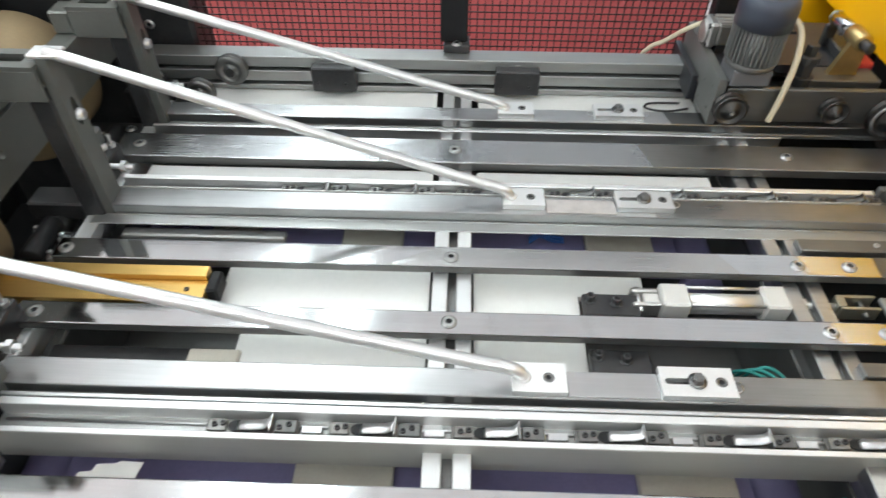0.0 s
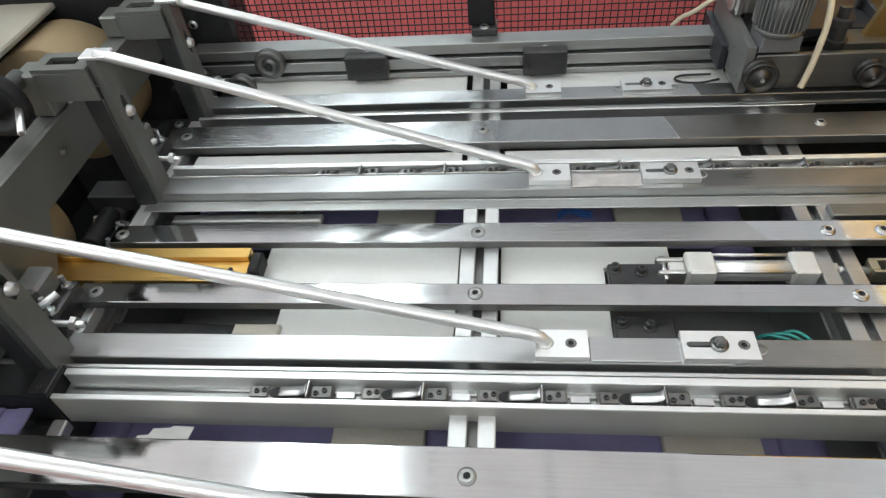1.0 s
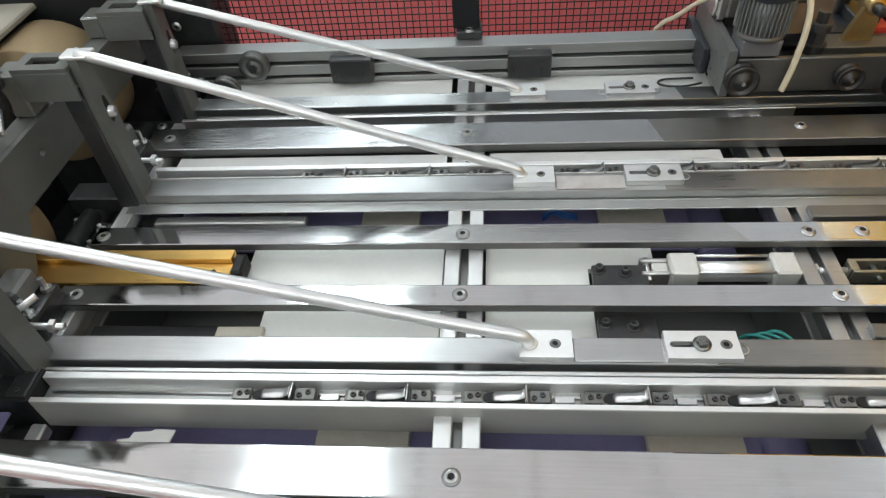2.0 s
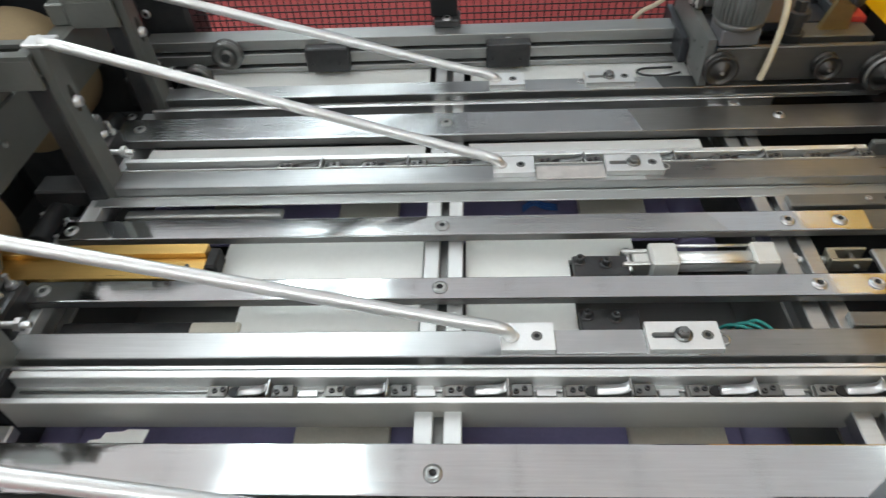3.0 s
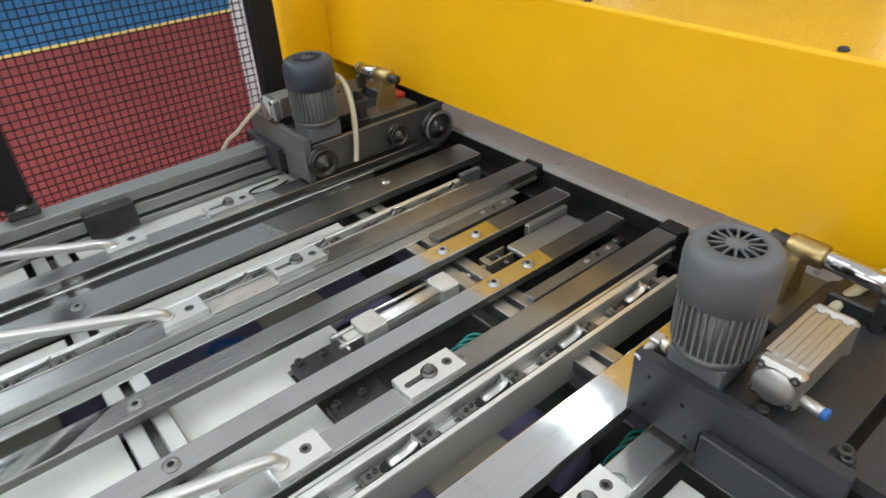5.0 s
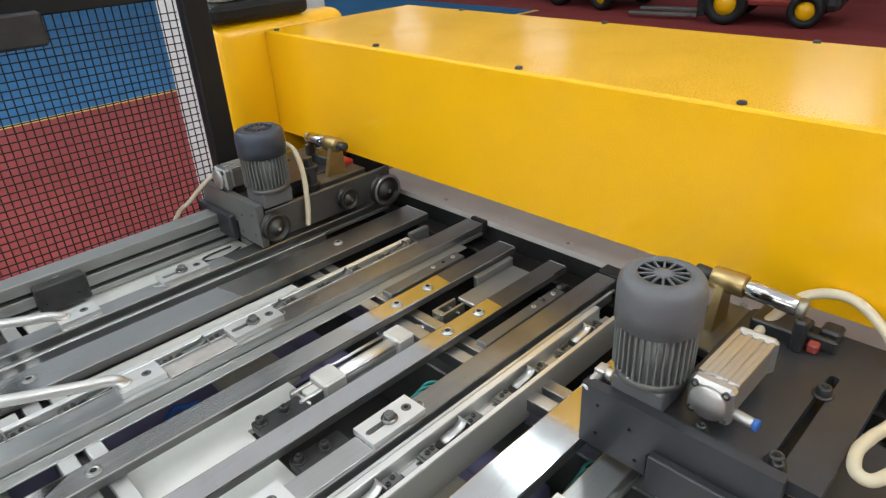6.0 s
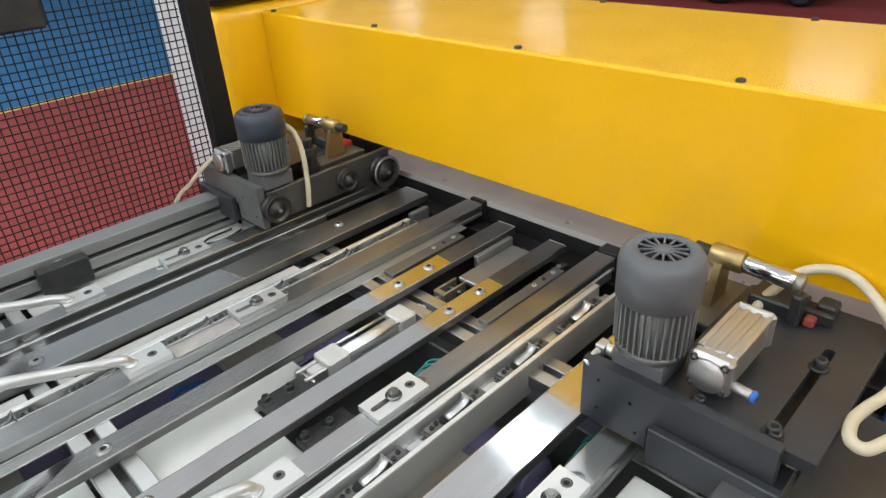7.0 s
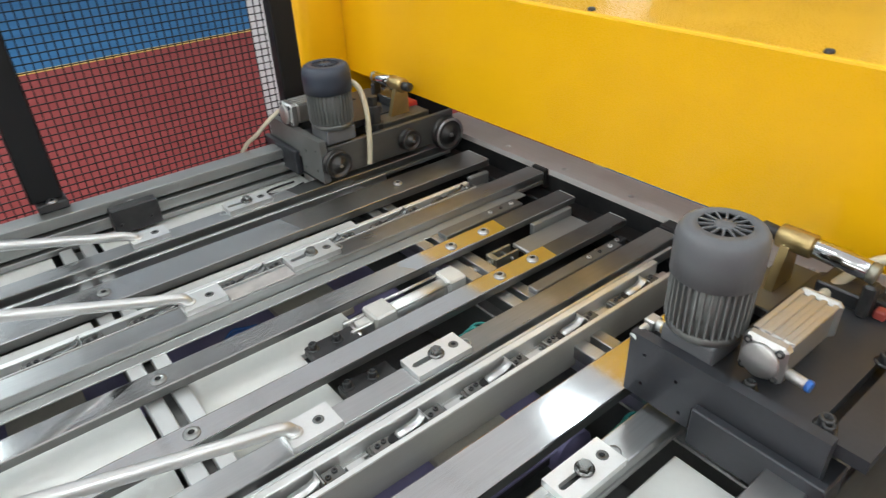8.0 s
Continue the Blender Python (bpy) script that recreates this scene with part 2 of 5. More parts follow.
def stadium(x0, x1, y, r, n=6):
    """The outline of a slot from x0 to x1 with round ends."""
    out = [(x1 + r * math.sin(math.pi * k / n), y - r * math.cos(math.pi * k / n)) for k in range(n + 1)]
    return out + [(x0 - r * math.sin(math.pi * k / n), y + r * math.cos(math.pi * k / n)) for k in range(n + 1)]


def ring(x, y, r, n=14):
    return [(x + r * math.cos(2 * math.pi * k / n), y + r * math.sin(2 * math.pi * k / n)) for k in range(n)]


def sheet(bm, outline, holes, z0, z1, m=None):
    """A plate with real openings: outline and holes are lists of (x, y)."""
    start = len(bm.verts)
    edges, loops = [], []
    for pts in [outline, *holes]:
        vs = [bm.verts.new((x, y, z1)) for x, y in pts]
        loops.append(vs)
        edges += [bm.edges.new((vs[k], vs[(k + 1) % len(vs)])) for k in range(len(vs))]
    top = bmesh.ops.triangle_fill(bm, use_beauty=True, edges=edges)
    faces = [g for g in top["geom"] if isinstance(g, bmesh.types.BMFace)]
    low = {}
    for vs in loops:
        for v in vs:
            low[v] = bm.verts.new((v.co.x, v.co.y, z0))
        for k in range(len(vs)):
            a, b = vs[k], vs[(k + 1) % len(vs)]
            bm.faces.new((a, low[a], low[b], b))
    for f in faces:
        bm.faces.new([low[v] for v in reversed(f.verts)])
    if m is not None:
        bm.verts.ensure_lookup_table()
        bmesh.ops.transform(bm, matrix=m, verts=bm.verts[start:])
    return bm


def rect(x0, x1, y0, y1):
    return [(x0, y0), (x1, y0), (x1, y1), (x0, y1)]


def screw_mesh(name, r, h, sock, material, washer=0.0):
    """A socket-head screw with its recess, standing on z = 0."""
    bm = B()
    base = 0.0
    if washer:
        lathe(bm, [(r * 0.6, 0), (washer, 0), (washer, 0.0016), (r * 0.6, 0.0016)], seg=20)
        base = 0.0016
    lathe(bm, [(r, base), (r, base + h * 0.8), (r * 0.88, base + h), (sock, base + h), (sock * 0.96, base + h * 0.25), (0, base + h * 0.2)], seg=20)
    me = bpy.data.meshes.new(name)
    bmesh.ops.recalc_face_normals(bm, faces=bm.faces)
    bm.to_mesh(me)
    bm.free()
    me.materials.append(material)
    me.materials.append(M_BLACK)
    # socket faces in black: the shade of the recess is put into the colour
    for p in me.polygons:
        if math.hypot(p.center[0], p.center[1]) < sock * 0.995 and p.center[2] > base:
            p.material_index = 1
    return me


SCREW_STEEL = screw_mesh("countersunk_screw", 0.0105, 0.0016, 0.0052, M_PROFILE, 0.0135)
SCREW_DARK = screw_mesh("dark_screw", 0.009, 0.003, 0.0042, M_DARKSTEEL)
SCREW_CAP = screw_mesh("cap_screw", 0.008, 0.011, 0.0042, M_BLACKOX, 0.0115)
SCREW_SMALL = screw_mesh("small_screw", 0.0045, 0.003, 0.002, M_BLACKOX)
SCREW_PALE = screw_mesh("pale_screw", 0.0055, 0.003, 0.002, M_RAIL)
SCREW_ZINC = screw_mesh("zinc_screw", 0.0095, 0.0035, 0.0055, M_RAIL, 0.0125)


def at(x, y, z, rx=0, ry=0, rz=0):
    return pose(x, y, z, rx, ry, rz)


def hexbolt(parent, x, y, z, r=0.0105, name="bolt"):
    bm = B()
    lathe(bm, [(0, 0), (r * 1.35, 0), (r * 1.35, 0.003), (0, 0.003)], seg=20)
    lathe(bm, [(0, 0.003), (r, 0.003), (r, 0.010), (r * 0.86, 0.012), (r * 0.6, 0.012), (r * 0.55, 0.0128), (0, 0.0128)], seg=6, smooth=False)
    ob = part(name, bm, M_BOLT, parent, "worn steel hex head bolt with washer")
    ob.location = (x, y, z)
    return ob


# ---- hall ----
def floor_piece(name, outline, z, material, label):
    bm = B()
    sheet(bm, outline, [], FLOOR - 0.05, z)
    ob = part(name, bm, material)
    return tagged(ob, label, "floor", kind="structure")


floor_piece("floor", rect(-9, 24, -7, 24), FLOOR, M_FLOORRED, "red painted workshop floor with scuffs")
floor_piece("floor_lane_1", rect(-9, 9.2, 7.16, 23.9), FLOOR + 0.004, M_FLOORBLUE, "blue painted floor lane of the workshop")
floor_piece("floor_lane_2", rect(2.35, 6.5, -3.0, 2.12), FLOOR + 0.004, M_FLOORBLUE, "blue painted floor area behind the guard")
floor_piece("floor_line_1", rect(-9, 9.2, 7.06, 7.157), FLOOR + 0.005, M_LINE, "yellow line painted between red and blue floor")
floor_piece("floor_line_2", rect(2.35, 6.5, 2.123, 2.21), FLOOR + 0.005, M_LINE, "yellow line painted between red and blue floor")


def wall(name, x0, x1, y0, y1):
    bm = B()
    box(bm, x0, x1, y0, y1, FLOOR, CEIL)
    return tagged(part(name, bm, M_WALL), "pale grey painted hall wall", "wall", kind="structure")


wall("wall_north", -9.2, 24.2, 24, 24.2)
wall("wall_south", -9.2, 24.2, -7.2, -7)
bm = B()
for y0, y1, z0, z1 in ((-7, 24, FLOOR, 0.2), (-7, 24, 2.6, CEIL), (-7, -5, 0.2, 2.6), (9, 24, 0.2, 2.6)):
    box(bm, -9.2, -9, y0, y1, z0, z1)
tagged(part("wall_west", bm, M_WALL), "pale grey painted hall wall with an added glowing band", "wall", kind="structure")
# unseen glowing band, added to brighten the front of the yellow guard
window = tagged(new("wall_glow_band"), "unseen glowing band added in the wall to brighten the yellow guard", "window", kind="structure")
for k in range(7):
    bm = B()
    box(bm, -9.12, -9.10, -4.96 + 2 * k, -3.04 + 2 * k, 0.24, 2.56)
    part("pane", bm, M_WALLGLOW, window)
    bm = B()
    box(bm, -9.15, -9.05, -3.04 + 2 * k, -2.96 + 2 * k, 0.2, 2.6)
    part("mullion", bm, M_DARKSTEEL, window)
wall("wall_east", 24, 24.2, -7, 24)
bm = B()
box(bm, -9.2, 24.2, -7.2, 24.2, CEIL, CEIL + 0.2)
tagged(part("ceiling", bm, M_CEIL), "pale grey hall ceiling", "ceiling", kind="structure")
# unseen glowing strips, added under the ceiling as fill light
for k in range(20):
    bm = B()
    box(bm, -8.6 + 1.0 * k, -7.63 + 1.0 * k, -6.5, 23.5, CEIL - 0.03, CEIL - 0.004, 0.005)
    tagged(part("roof_light", bm, M_ROOFGLOW), "unseen glowing strip added under the hall ceiling for fill light", "skylight", "roof lights", kind="structure")


def ceiling_lamp(x, y, length):
    t = thing("ceiling_lamp", "white linear ceiling lamp out of view, switched on", "lamp", "hall lamps", (x, y, 4.10))
    bm = B()
    box(bm, -0.14, 0.14, -length / 2, length / 2, 0.02, 0.10, 0.01)
    part("housing", bm, M_WHITE, t)
    for sy in (-length / 3, length / 3):
        bm = B()
        rod(bm, (0, sy, 0.101), (0, sy, CEIL - 4.10), 0.006, 6)
        part("hanger", bm, M_DARKSTEEL, t)
    bm = B()
    box(bm, -0.12, 0.12, -length / 2 + 0.02, length / 2 - 0.02, 0.0, 0.018, 0.006)
    part("diffuser", bm, M_LAMP, t, "glowing white diffuser")
    return t


for lx, ly, ln in LAMPS:
    ceiling_lamp(lx, ly, ln)


# ---- machine bed ----
def guide_bar(x0, x1, y0, y1, thick, material, label, screws, z=0.0):
    t = thing("guide_bar", label, "machine bar", "long guide bars of the bed", (0, (y0 + y1) / 2, z))
    w = (y1 - y0) / 2
    bm = B()
    box(bm, x0, x1, -w, w, -thick, 0, 0.0024, seg=2)
    ob = part("bar", bm, material, t)
    # sides and underside in darker steel: their shade is put into the colour
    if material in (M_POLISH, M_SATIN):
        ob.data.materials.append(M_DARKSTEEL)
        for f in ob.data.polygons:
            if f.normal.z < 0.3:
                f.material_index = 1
    else:
        bm = B()
        box(bm, x0 + 0.004, x1 - 0.004, -w - 0.003, w - 0.004, -thick - 0.010, -thick - 0.0005, 0.001)
        part("under_strip", bm, M_PROFILE, t)
    for sx, sy in screws:
        shared("screw", SCREW_ZINC if sx > 0.5 else SCREW_STEEL, t, at(sx, sy - (y0 + y1) / 2, 0.0002))
    return t


XL, XR = -0.735, 1.00
LAB_P = "long polished flat steel bar screwed to cross rails"
LAB_G = "long ground flat steel bar carrying clamp plates"
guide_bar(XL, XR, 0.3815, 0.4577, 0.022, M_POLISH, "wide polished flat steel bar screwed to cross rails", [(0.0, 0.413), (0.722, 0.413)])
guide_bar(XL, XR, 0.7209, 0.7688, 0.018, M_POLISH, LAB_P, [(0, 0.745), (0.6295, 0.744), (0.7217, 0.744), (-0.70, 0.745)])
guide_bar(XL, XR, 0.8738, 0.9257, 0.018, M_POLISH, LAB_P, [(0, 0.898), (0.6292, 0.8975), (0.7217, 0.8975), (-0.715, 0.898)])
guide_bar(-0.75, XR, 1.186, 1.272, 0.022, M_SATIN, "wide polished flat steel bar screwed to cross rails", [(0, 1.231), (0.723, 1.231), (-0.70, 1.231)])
guide_bar(-0.70, 0.62, 0.290, 0.341, 0.022, M_GROUND, LAB_G, [])
guide_bar(-0.70, 1.02, 0.6025, 0.6534, 0.022, M_GROUND, LAB_G, [])
guide_bar(-0.71, 1.045, 1.022, 1.0765, 0.022, M_GROUND, LAB_G, [])
guide_bar(-0.72, 1.00, 1.352, 1.404, 0.022, M_GROUND, LAB_G, [])


def bar_zone(bar, outline, material=M_BAND):
    """A zone with slanted ends on the top of a bar, given another finish or a dimmed colour."""
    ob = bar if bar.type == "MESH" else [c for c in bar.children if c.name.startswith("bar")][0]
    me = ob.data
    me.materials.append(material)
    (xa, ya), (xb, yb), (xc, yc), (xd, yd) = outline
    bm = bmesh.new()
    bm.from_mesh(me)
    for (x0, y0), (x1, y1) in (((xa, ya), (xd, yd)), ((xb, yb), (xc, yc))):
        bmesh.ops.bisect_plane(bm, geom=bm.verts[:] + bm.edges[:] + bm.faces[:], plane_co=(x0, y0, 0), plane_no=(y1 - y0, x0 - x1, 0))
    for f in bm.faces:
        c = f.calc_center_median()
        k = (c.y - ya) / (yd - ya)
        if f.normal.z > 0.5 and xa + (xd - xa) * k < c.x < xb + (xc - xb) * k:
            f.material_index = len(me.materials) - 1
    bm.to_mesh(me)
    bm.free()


bars = [o for o in scene.objects if o.name.startswith("guide_bar")]
bar_zone(bars[2], [(-0.115, -0.0235), (0.52, -0.0235), (0.49, 0.0235), (-0.025, 0.0235)])
bar_zone(bars[3], [(0.045, -0.040), (0.42, -0.040), (0.40, 0.040), (0.125, 0.040)])
bar_zone(bars[3], [(0.424, -0.040), (0.995, -0.040), (0.995, 0.040), (0.404, 0.040)], M_DULLDIM)
# delivery-end zones: the dim reflection under the guard is put into the colour
bar_zone(bars[1], [(0.770, -0.022), (0.995, -0.022), (0.995, 0.022), (0.774, 0.022)], M_DIMSTEEL)
bar_zone(bars[2], [(0.770, -0.0235), (0.995, -0.0235), (0.995, 0.0235), (0.774, 0.0235)], M_DIMSTEEL)
# browner, darker zones: the guard's blurred reflection is put into the colour
bar_zone(bars[6], [(0.40, -0.0255), (1.042, -0.0255), (1.042, 0.0255), (0.40, 0.0255)], M_DULLDIM)
bar_zone(bars[5], [(0.40, -0.0245), (1.017, -0.0245), (1.017, 0.0245), (0.40, 0.0245)], M_DULLDIM)
bar_zone(bars[7], [(0.50, -0.0235), (0.995, -0.0235), (0.995, 0.0235), (0.49, 0.0235)], M_DIMSTEEL)


def end_block(x, y):
    bm = B()
    box(bm, -0.028, 0.028, -0.026, 0.026, -0.05, 0.003, 0.004, seg=2)
    ob = part("end_block", bm, M_BLACKOX)
    ob.location = (x, y, 0)
    return tagged(ob, "black oxidised steel end block on a bar", "end block", "bar end blocks")


end_block(1.055, 0.628)
end_block(1.078, 1.047)


def slim_rail(x0, x1, y0, y1, z0, z1, material, label):
    bm = B()
    box(bm, x0, x1, y0, y1, z0, z1, 0.0012)
    return tagged(part("slim_rail", bm, material), label, "machine rail", "slim rails beside the bars")


slim_rail(-0.70, 0.98, 0.5855, 0.5925, -0.03, -0.006, M_RAIL, "slim bright aluminium rail in a dark gap")
slim_rail(-0.70, 0.74, 1.3085, 1.3175, -0.03, -0.003, M_RAIL, "slim bright aluminium rail in a dark gap")
slim_rail(-0.72, 0.98, 1.286, 1.300, -0.06, -0.03, M_DARKSTEEL, "slim dark steel rail under the bars")
slim_rail(-0.72, 0.95, 0.992, 1.0185, -0.0262, -0.0222, M_PROFILE, "dull steel ledge below a clamp bar")


def cross_rail(x0, x1, y0=0.20, y1=1.52, z=-0.024, material=M_CROSS):
    t = thing("cross_rail", "bright aluminium cross rail under the bars", "machine rail", "cross rails", ((x0 + x1) / 2, 0, z))
    w = (x1 - x0) / 2
    bm = B()
    box(bm, -w, w, y0, y1, -0.028, 0, 0.0015)
    part("rail", bm, material, t)
    bm = B()
    box(bm, -w * 0.5, w * 0.5, y0, y1, -0.06, -0.0285)
    part("web", bm, M_RAIL, t)
    return t


for cx in (0.001, 0.6345):
    cross_rail(cx - 0.034, cx - 0.006, material=M_CROSS if cx < 0.5 else M_GROUND)
    cross_rail(cx + 0.010, cx + 0.037, material=M_CROSS if cx < 0.5 else M_GROUND)
    bm = B()
    box(bm, cx - 0.0055, cx + 0.0095, 0.2, 1.52, -0.065, -0.040)
    tagged(part("cross_channel", bm, M_DARKSTEEL), "dark steel channel between two cross rails", "machine rail", "cross rails")
cross_rail(-0.735, -0.703, 0.605, 1.45)



def clip_link(parent, x, y, z, bright):
    """One gripper link of a chain: dark plates, a bright sprung clip and its pins."""
    bm = B()
    box(bm, x - 0.078, x + 0.060, y - 0.0115, y + 0.0115, z - 0.013, z - 0.005, 0.001)
    part("link_plate", bm, M_LINK, parent)
    # flat black patch: an opening's shade is put into the colour
    bm = B()
    sheet(bm, [(x - 0.036, y - 0.009), (x - 0.012, y - 0.009), (x - 0.012, y + 0.009), (x - 0.036, y + 0.009), (x - 0.043, y + 0.005), (x - 0.045, y), (x - 0.043, y - 0.005)], [], z - 0.0049, z - 0.003)
    part("clip_pocket", bm, M_BLACK, parent)
    # the clip: a flat tongue with turned-up end
    bm = B()
    prof = [(-0.030, -0.003), (-0.026, 0.0), (-0.006, 0.0012), (0.006, 0.0025), (0.014, 0.0065), (0.0185, 0.0125)]
    rows = []
    for px_, pz in prof:
        w = 0.0085 if px_ > -0.028 else 0.006
        rows.append([bm.verts.new((x + px_, y - w, z + pz)), bm.verts.new((x + px_, y + w, z + pz)),
                     bm.verts.new((x + px_, y + w, z + pz - 0.002)), bm.verts.new((x + px_, y - w, z + pz - 0.002))])
    for a, b in zip(rows, rows[1:]):
        for k in range(4):
            bm.faces.new((a[k], a[(k + 1) % 4], b[(k + 1) % 4], b[k])).smooth = k == 0
    bm.faces.new(rows[0])
    bm.faces.new(rows[-1])
    part("clip", bm, bright, parent, "sprung steel clip")
    bm = B()
    box(bm, x + 0.0195, x + 0.0225, y - 0.0145, y + 0.0145, z - 0.010, z + 0.011, 0.0008)
    part("clip_stop", bm, M_GROUND, parent)
    bm = B()
    box(bm, x + 0.026, x + 0.058, y - 0.0108, y + 0.0108, z - 0.0048, z + 0.001, 0.0012)
    part("clamp_block", bm, M_DARKSTEEL, parent)
    bm = B()
    box(bm, x - 0.074, x - 0.046, y - 0.010, y + 0.010, z - 0.0048, z - 0.0005, 0.0012)
    part("clamp_block", bm, M_LINK, parent)
    shared("screw", SCREW_SMALL, parent, at(x + 0.046, y + 0.002, z + 0.0012))
    shared("screw", SCREW_SMALL, parent, at(x + 0.033, y - 0.003, z + 0.0012))
    shared("pin", SCREW_SMALL, parent, at(x - 0.064, y, z - 0.0004))
    shared("pin", SCREW_SMALL, parent, at(x - 0.052, y + 0.002, z - 0.0004))
    bm = B()
    box(bm, x + 0.064, x + 0.094, y - 0.006, y + 0.006, z - 0.013, z - 0.007, 0.001)
    part("connecting_plate", bm, bright, parent)


def chain_rail(y_plain, y_strip0, y_strip1, x0, x1, front):
    """A deep U rail: two strips with a channel in which a chain runs."""
    lo, hi = min(y_plain, y_strip1), max(y_plain, y_strip1)
    t = thing("chain_rail", "deep bright aluminium rail with a chain channel", "machine rail", "chain rails", (0, lo, 0))
    bm = B()
    box(bm, x0, x1, 0, front, -0.071, 0, 0.0012)
    part("front_strip", bm, M_FRONT, t)
    bm = B()
    box(bm, x0, x1, 0.0006, front - 0.0006, 0.0001, 0.0012, 0.0004)
    part("bright_edge", bm, M_ALU, t)
    bm = B()
    box(bm, x0, x1, hi - lo - 0.013, hi - lo, -0.071, 0.001, 0.0012)
    part("rear_strip", bm, M_ALU, t)
    bm = B()
    box(bm, x0, x1, front, hi - lo - 0.013, -0.05, -0.026)
    part("channel_floor", bm, M_PROFILE if front > 0.005 else M_BLACKOX, t)
    bm = B()
    box(bm, x0, x1, front + 0.002, front + 0.006, -0.0255, -0.010)
    part("chain_track", bm, M_DARKSTEEL, t)
    return t


chain_rail(0.5207, 0.5658, 0.5789, -0.672, 0.90, 0.0095)
chain_rail(1.0785, 1.106, 1.1205, -0.690, 0.86, 0.0025)


def chain(y, x_start, count, z, bright):
    t = thing("gripper_chain", "chain of dark links with bright sprung clips", "chain", "gripper chains", (0, 0, 0))
    for k in range(count):
        clip_link(t, x_start + 0.1816 * k, y, z, bright)
    bm = B()
    hose(bm, [(-0.66, y + 0.006, z - 0.012), (0.1, y + 0.006, z - 0.012), (0.88, y + 0.006, z - 0.012)], 0.0025, 6, 2)
    part("drive_cord", bm, M_RAIL, t)
    return t


chain(0.5500, -0.277, 7, -0.012, M_RAIL)
chain(1.0930, -0.279, 7, -0.004, M_DIMSTEEL)


# ---- clamp plates and hold-down rods on the ground bars ----
def rod_clamp(x, y, rise, low, drift, name_label):
    t = thing("hold_down_rod", name_label, "rod", "hold-down rods", (x, y, 0))
    bm = B()
    sheet(bm, rect(-0.0415, 0.0415, -0.0265, 0.0265), [ring(0.0145, 0, 0.006)], 0.0005, 0.0125)
    part("clamp_plate", bm, M_ALU, t, "milled aluminium plate")
    shared("screw", SCREW_DARK, t, at(0.0145, 0, 0.0105))
    bm = B()
    hose(bm, [(-0.822, drift, rise), (-0.45, drift * 0.53, low + (rise - low) * 0.52), (-0.12, drift * 0.08, low + (rise - low) * 0.088), (-0.065, 0, low + 0.006), (-0.036, 0, low - 0.006), (-0.026, 0, 0.0125)], 0.0105, 14, 10)
    part("rod", bm, M_ROD, t, "satin aluminium rod bent down at its end")
    bm = B()
    lathe(bm, [(0.0, 0.0126), (0.0125, 0.0126), (0.0135, 0.014), (0.0115, 0.0165), (0, 0.0165)], at(-0.026, 0, 0), 16)
    part("rod_foot", bm, M_ROD, t)
    return t


for yy, rise, low, drift in ((0.3145, 0.345, 0.034, -0.028), (0.632, 0.30, 0.034, -0.031), (1.0615, 0.325, 0.032, -0.031), (1.388, 0.275, 0.026, -0.031)):
    rod_clamp(0.1405, yy, rise, low, drift, "satin aluminium rod clamped onto a steel bar")


def slot_plate(x, y):
    t = thing("adjuster_plate", "milled aluminium slotted plate bolted onto a bar", "plate", "adjuster plates", (x, y, 0))
    bm = B()
    sheet(bm, rect(-0.056, 0.056, -0.0265, 0.0265), [stadium(-0.044, 0.0, 0, 0.0055), ring(0.036, 0, 0.006)], 0.0005, 0.0125)
    part("plate", bm, M_ALU, t)
    # black slab in the slot, its shade put into the colour
    bm = B()
    box(bm, -0.052, 0.012, -0.008, 0.008, 0.0006, 0.0022)
    part("slot_bed", bm, M_BLACKOX, t)
    hexbolt(t, -0.001, 0, 0.0125)
    shared("screw", SCREW_DARK, t, at(0.036, 0, 0.0105))
    for s in (-0.062, 0.062):
        bm = B()
        lathe(bm, [(0.009, 0.0), (0.011, 0.0), (0.011, 0.0016), (0.009, 0.0016)], at(s, 0.0, 0.0002), 18)
        part("locating_ring", bm, M_RAIL, t)
    return t


for yy in (0.3145, 0.632, 1.0615, 1.388):
    slot_plate(0.3805 + (0.005 if yy < 0.4 else 0), yy)

# a worn cover strip on the third ground bar
bm = B()
box(bm, 0.185, 0.322, 1.026, 1.066, 0.0005, 0.0035, 0.001)
tagged(part("wear_strip", bm, mat("worn_bronze_strip", (0.52, 0.485, 0.46), 0.45, 0.6, 0.2, 60, (1, 1, 1), 0.4, 20)), "worn pinkish grey metal strip lying on a bar", "strip")
bm = B()
box(bm, 0.184, 0.322, 0.6055, 0.651, 0.0005, 0.003, 0.001)
tagged(part("wear_strip", bm, M_GROUND), "bare ground steel strip lying on a bar", "strip")


# ---- what lies under the bars ----
def white_plate(outline, z, paint=M_WHITE):
    bm = B()
    sheet(bm, outline, [], z - 0.012, z)
    return tagged(part("support_plate", bm, paint), "white painted support plate under the bars", "plate", "white support plates")


ZW = -0.058
white_plate([(-0.365, 0.64), (-0.039, 0.64), (-0.039, 0.955), (-0.425, 0.955), (-0.425, 0.775), (-0.365, 0.775)], ZW)
white_plate([(0.043, 0.64), (0.235, 0.64), (0.235, 0.86), (0.36, 0.86), (0.36, 0.955), (0.043, 0.955)], ZW)
white_plate(rect(-0.66, -0.045, 1.1225, 1.178), -0.020, M_PALE)
white_plate(rect(0.050, 0.545, 1.1225, 1.178), -0.020, M_PALE)
white_plate(rect(-0.63, -0.050, 1.395, 1.60), ZW + 0.015)
white_plate(rect(0.055, 0.60, 1.395, 1.60), ZW + 0.015)


